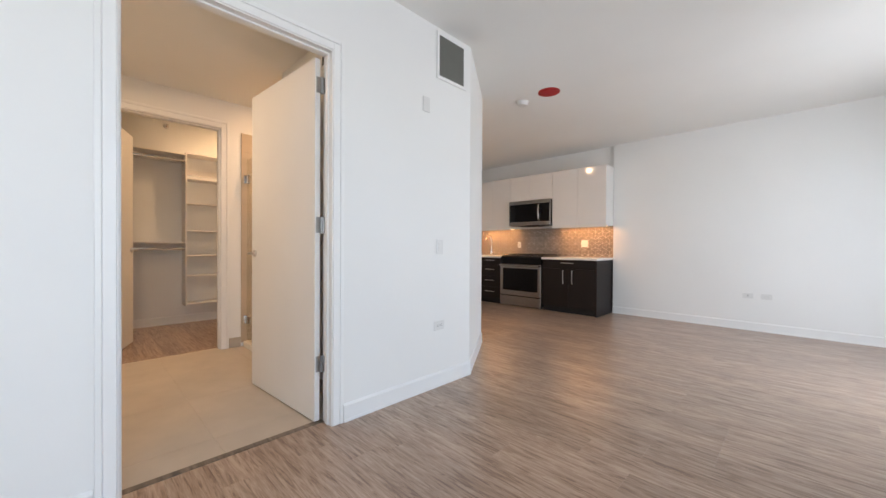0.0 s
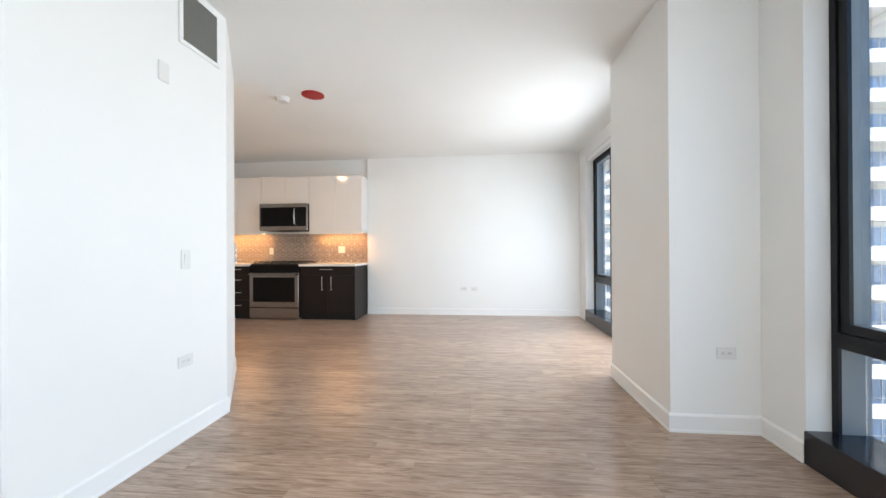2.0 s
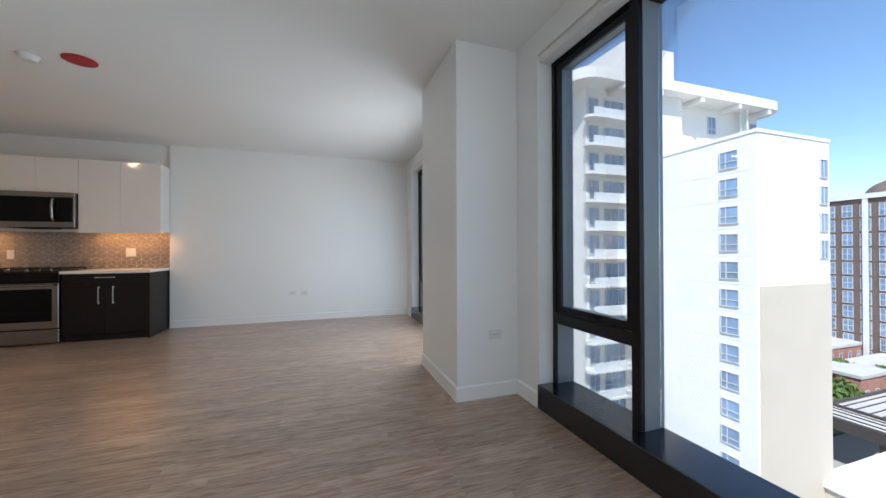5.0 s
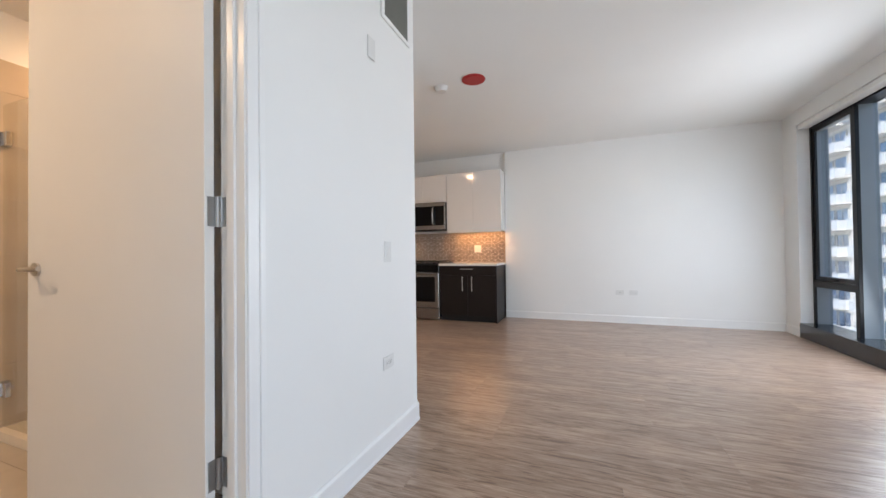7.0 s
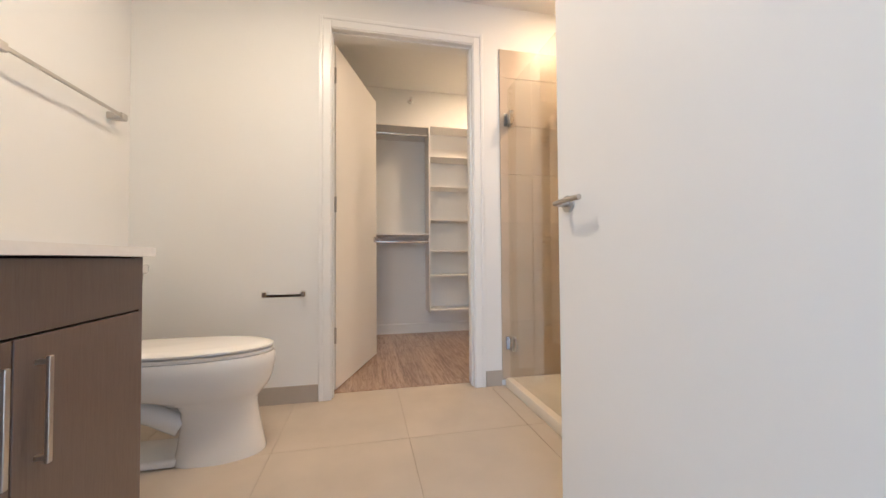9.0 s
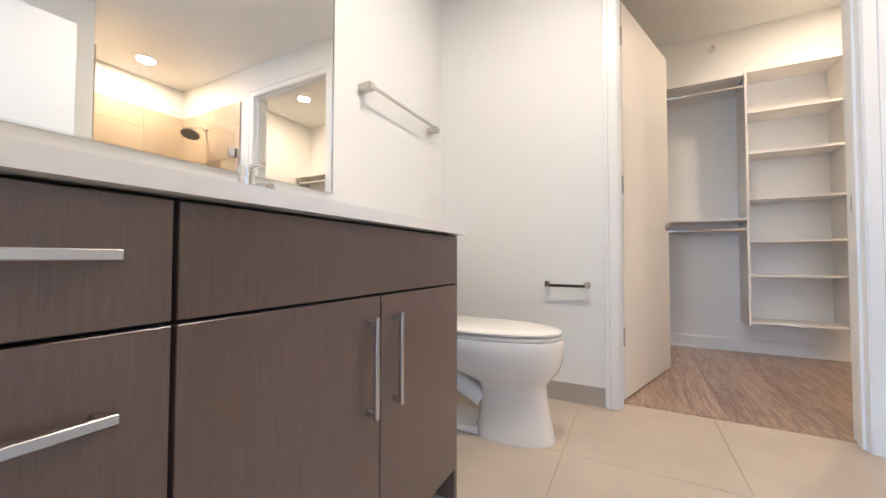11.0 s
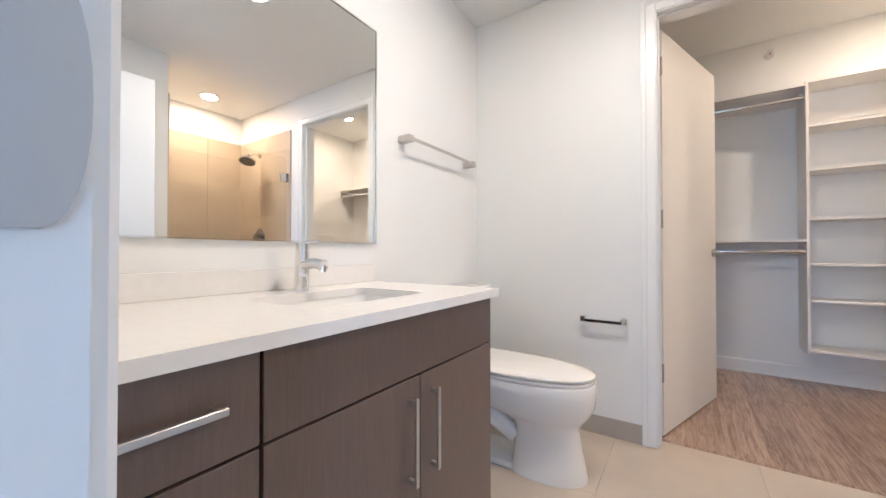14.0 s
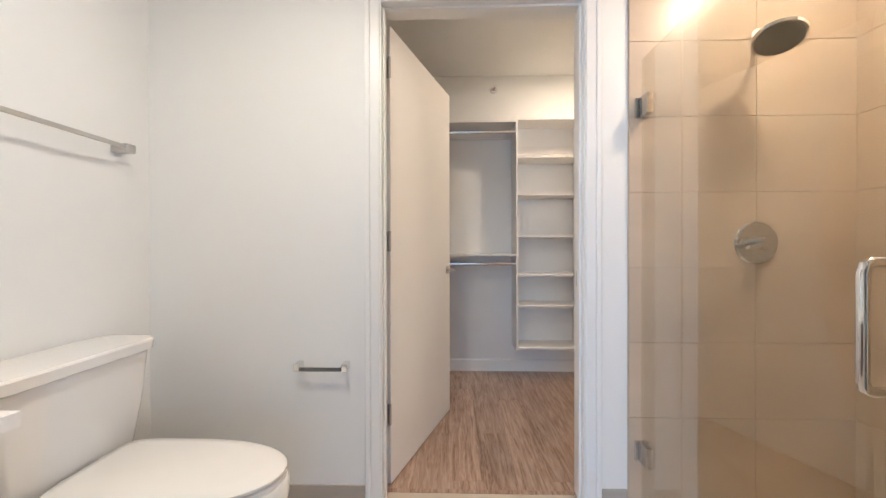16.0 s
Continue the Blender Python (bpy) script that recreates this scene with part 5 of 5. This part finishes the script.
for x in (84, 91.6):
    part("girder", boxed(x, x + 0.4, -80, 42, G + 6.6, G + 8.5), RUST, el)
for y in (34, 41.6):
    part("girder", boxed(92, 300, y, y + 0.4, G + 6.6, G + 8.5), RUST, el)
for u in (1.6, 3.1, 5.0, 6.5):
    part("rail", boxed(84 + u, 84.12 + u, -80, 42, G + 8.0, G + 8.2), RUST, el)
    part("rail", boxed(92, 300, 34 + u, 34.12 + u, G + 8.0, G + 8.2), RUST, el)
for k in range(10):
    part("trestle", boxed(84.4, 91.6, -76 + 12 * k, -75.2 + 12 * k, G, G + 7.0), RUST, el)
solid("lawn", boxed(94, 135, 44.5, 57.5, G + 0.07, G + 0.12), GRASS, "green lawn between the houses", "grass")
solid("lawn_park", boxed(190, 400, 120, 320, G + 0.02, G + 0.06), GRASS, "green park near the lake", "grass")

rng = random.Random(5)
bt = bmesh.new()
rings = []
for z, rr in ((0, 0.28), (1.5, 0.22), (3.2, 0.15), (4.6, 0.08)):
    rings.append([(rr * math.cos(k * math.pi / 4), rr * math.sin(k * math.pi / 4), z) for k in range(8)])
loft(bt, rings)
for k in range(5):
    a = k * 1.26
    rod(bt, (0, 0, 2.2 + 0.4 * k), (1.5 * math.cos(a), 1.5 * math.sin(a), 4.0 + 0.45 * k), 0.08, 6, 0.03)
trunk_me = bpy.data.meshes.new("trunk")
bt.to_mesh(trunk_me)
bt.free()
trunk_me.materials.append(BARK)
vs, fs = [], []
for k in range(520):
    a, u = rng.uniform(0, 6.283), rng.uniform(-1, 1)
    rad = 2.3 * (0.45 + 0.55 * rng.random() ** 0.5) * (1 + 0.28 * math.sin(3 * a + 4 * u))
    c = Vector((rad * math.cos(a) * math.sqrt(1 - u * u), rad * math.sin(a) * math.sqrt(1 - u * u), 5.0 + 1.9 * u))
    q = Euler((rng.uniform(0, 6), rng.uniform(0, 6), rng.uniform(0, 6))).to_matrix()
    s = rng.uniform(0.22, 0.42)
    i = len(vs)
    for p in ((-s, -s * 0.6, 0), (s, -s * 0.6, 0.1), (s * 0.8, s * 0.6, 0), (-s * 0.8, s * 0.6, -0.1)):
        vs.append(c + q @ Vector(p))
    fs.append((i, i + 1, i + 2, i + 3))
crown_me = bpy.data.meshes.new("crown")
crown_me.from_pydata(vs, [], fs)
crown_me.materials.append(LEAF)
for n in range(34):
    if n < 20:
        x, y = rng.uniform(95, 134), rng.uniform(44.5, 57)
    else:
        x, y = rng.uniform(200, 330), rng.uniform(80, 160)
    t = thing("street_tree", "leafy green tree far below", "tree", pose(x, y, G, 0, 0, rng.uniform(0, 360)), group="trees")
    t.scale = (1.0 + 0.5 * rng.random(),) * 3
    for nm, me in (("trunk", trunk_me), ("crown", crown_me)):
        o = new(nm, me)
        o.parent = t

# ---------- pieces: planks and tiles ----------
PIECES = {}


def piece_mesh(name, w, h, t, bev, mat):
    """A slab lying on its back: w by h, t thick, with its upper edges chamfered."""
    key = (name, round(w, 3), round(h, 3))
    if key not in PIECES:
        vs = []
        for z, g in ((0.0, 0.0), (t - bev, 0.0), (t, bev)):
            vs += [(-w / 2 + g, -h / 2 + g, z), (w / 2 - g, -h / 2 + g, z), (w / 2 - g, h / 2 - g, z), (-w / 2 + g, h / 2 - g, z)]
        fs = [(3, 2, 1, 0), (8, 9, 10, 11)]
        for q in (0, 4):
            fs += [(q + k, q + (k + 1) % 4, q + 4 + (k + 1) % 4, q + 4 + k) for k in range(4)]
        me = bpy.data.meshes.new(name)
        me.from_pydata(vs, [], fs)
        me.materials.append(mat)
        PIECES[key] = me
    return PIECES[key]


def lay(name, parent, m, w, h, t, bev, mat):
    o = new(name, piece_mesh(name, w, h, t, bev, mat))
    o.parent = parent
    o.matrix_basis = m
    return o


rng = random.Random(11)
PW, PL, PG = 0.181, 1.22, 0.0006


def planks(parent, rows):
    """Rows of planks along x: each row has y, its two ends and its width."""
    for y0, xa, xb in rows:
        x = xa - rng.choice((0.0, 0.31, 0.52, 0.74, 0.96)) 
        while x < xb - 0.02:
            a, e = max(x, xa), min(x + PL, xb)
            if e - a > 0.03:
                a, e = round(a, 2), round(e, 2)
                lay("plank", parent, pose((a + e) / 2, y0 + PW / 2, -0.010), e - a - PG, PW - PG, 0.010, 0.0006, FLOORWOOD)
            x += PL


rows = []
y = -1.41
while y < 7.66:
    if y + PW > 4.50:
        xa = -4.40
    elif y + PW > 3.60:
        xa = -1.40
    elif 1.30 < y + PW / 2 < 2.32:
        xa = -0.80
    else:
        xa = -0.73
    rows.append((y, xa, 3.0))
    y += PW
planks(floor, rows)
rows = []
y = 0.20
while y < 3.65:
    rows.append((y, -4.96, -3.172))
    y += PW
planks(floor_closet, rows)
strip = solid("threshold", boxed(-0.840, -0.800, 1.327, 2.304, -0.004, 0.004, bevel=0.0015), wood("threshold_wood", (0.08, 0.06, 0.045), (0.15, 0.115, 0.085), (0.22, 0.17, 0.13), 0.45), "thin wood transition strip in the doorway", "threshold")
solid("threshold_closet", boxed(-3.186, -3.160, 1.342, 2.278, -0.004, 0.004, bevel=0.0015), FLOORWOOD, "thin wood transition strip to the closet", "threshold")

# bathroom floor tiles
xs = [-3.166, -2.47, -1.765, -1.06, -0.816]
ys = [0.20, 0.50, 1.13, 1.76, 2.39, 2.60]
for xa, xb in zip(xs, xs[1:]):
    for ya, yb in zip(ys, ys[1:]):
        lay("tile", floor_bath, pose((xa + xb) / 2, (ya + yb) / 2, -0.006), xb - xa - 0.0025, yb - ya - 0.0025, 0.006, 0.0008, BATHTILE)

# shower wall tiles, in rows on a grout bed
zs = [0.052, 0.440, 0.782, 1.124, 1.465, 1.807, 2.148, 2.350]


def tiled(parent, cuts, place, bed):
    part("grout_bed", bed, GROUT, parent)
    for z0, z1 in zip(zs, zs[1:]):
        for a, e in zip(cuts, cuts[1:]):
            lay("tile", parent, place((a + e) / 2, (z0 + z1) / 2), e - a - 0.0018, z1 - z0 - 0.0018, 0.008, 0.0008, SHOWERTILE)


tiled(wall_closet, [2.475, 3.04, 3.488], lambda u, z: pose(-3.051, u, z, 90, 0, 90), boxed(-3.055, -3.0495, 2.474, 3.49, 0.04, 2.352))
tiled(wall_shower_back, [-3.048, -2.68, -2.0, -1.975], lambda u, z: pose(u, 3.486, z, 90, 0, 0), boxed(-3.05, -1.972, 3.4845, 3.49, 0.04, 2.352))
tiled(wall_shower_side, [2.505, 2.80, 3.485], lambda u, z: pose(-1.974, u, z, 90, 0, -90), boxed(-1.9755, -1.970, 2.502, 3.486, 0.04, 2.352))

# kitchen backsplash of rhombus tiles set as hexagons
bed = part("grout_bed", boxed(-4.39, -0.925, 7.6545, 7.66, 0.934, 1.478), SPLASHGROUT, wall_kitchen)
SIDE = 0.070
LX, HX, LZ, HZ = -4.388, -0.927, 0.936, 1.476


def cut(poly, axis, limit, keep):
    """The part of an outline on one side of a line along x or z."""
    out = []
    for a, e in zip(poly, poly[1:] + poly[:1]):
        ina, ine = (a[axis] - limit) * keep >= 0, (e[axis] - limit) * keep >= 0
        if ina:
            out.append(a)
        if ina != ine:
            f = (limit - a[axis]) / (e[axis] - a[axis])
            out.append((a[0] + f * (e[0] - a[0]), a[1] + f * (e[1] - a[1])))
    return out


def slim_tile(poly):
    n = len(poly)
    mx, mz = sum(p[0] for p in poly) / n, sum(p[1] for p in poly) / n
    vs = []
    for t, g in ((0.0, 0.0), (0.004, 0.0), (0.0055, 0.05)):
        vs += [(x + (mx - x) * g, z + (mz - z) * g, t) for x, z in poly]
    fs = [tuple(range(2 * n, 3 * n))]
    for q in (0, n):
        fs += [(q + k, q + (k + 1) % n, q + n + (k + 1) % n, q + n + k) for k in range(n)]
    return vs, fs


corner = [(SIDE * math.cos(radians(30 + 60 * k)), SIDE * math.sin(radians(30 + 60 * k))) for k in range(6)]
kinds = []
for k in (0, 2, 4):
    raw = [(0.0, 0.0), corner[k], corner[(k + 1) % 6], corner[(k + 2) % 6]]
    mx, mz = sum(p[0] for p in raw) / 4, sum(p[1] for p in raw) / 4
    poly = [(a + (mx - a) * 0.075, b + (mz - b) * 0.075) for a, b in raw]
    vs, fs = slim_tile(poly)
    me = bpy.data.meshes.new("tile")
    me.from_pydata(vs, [], fs)
    me.materials.append(SPLASHTILE)
    kinds.append((poly, me))
rest_v, rest_f = [], []
STEP = SIDE * math.sqrt(3)
for row in range(7):
    z = LZ + row * 1.5 * SIDE
    for col in range(31):
        x = HX - (col + 0.5 * (row % 2)) * STEP
        for shape, shared in kinds:
            poly = [(x + a, z + b) for a, b in shape]
            inside = all(LX < a < HX and LZ < b < HZ for a, b in poly)
            for axis, limit, keep in ((0, LX, 1), (0, HX, -1), (1, LZ, 1), (1, HZ, -1)):
                poly = cut(poly, axis, limit, keep) if poly else poly
            if len(poly) < 3:
                continue
            if x > -2.42 and inside:
                o = new("tile", shared)
                o.parent = wall_kitchen
                o.matrix_basis = pose(x, 7.6543, z, 90, 0, 0)
            else:
                vs, fs = slim_tile([(a - x, b - z) for a, b in poly])
                k0 = len(rest_v)
                rest_v += [(x + a, 7.6543 - t, z + b) for a, b, t in vs]
                rest_f += [tuple(k0 + q for q in f) for f in fs]
me = bpy.data.meshes.new("far_tiles")
me.from_pydata(rest_v, [], rest_f)
me.materials.append(SPLASHTILE)
o = new("far_tiles", me)
o.parent = wall_kitchen
tagged(o, kind="stuff")
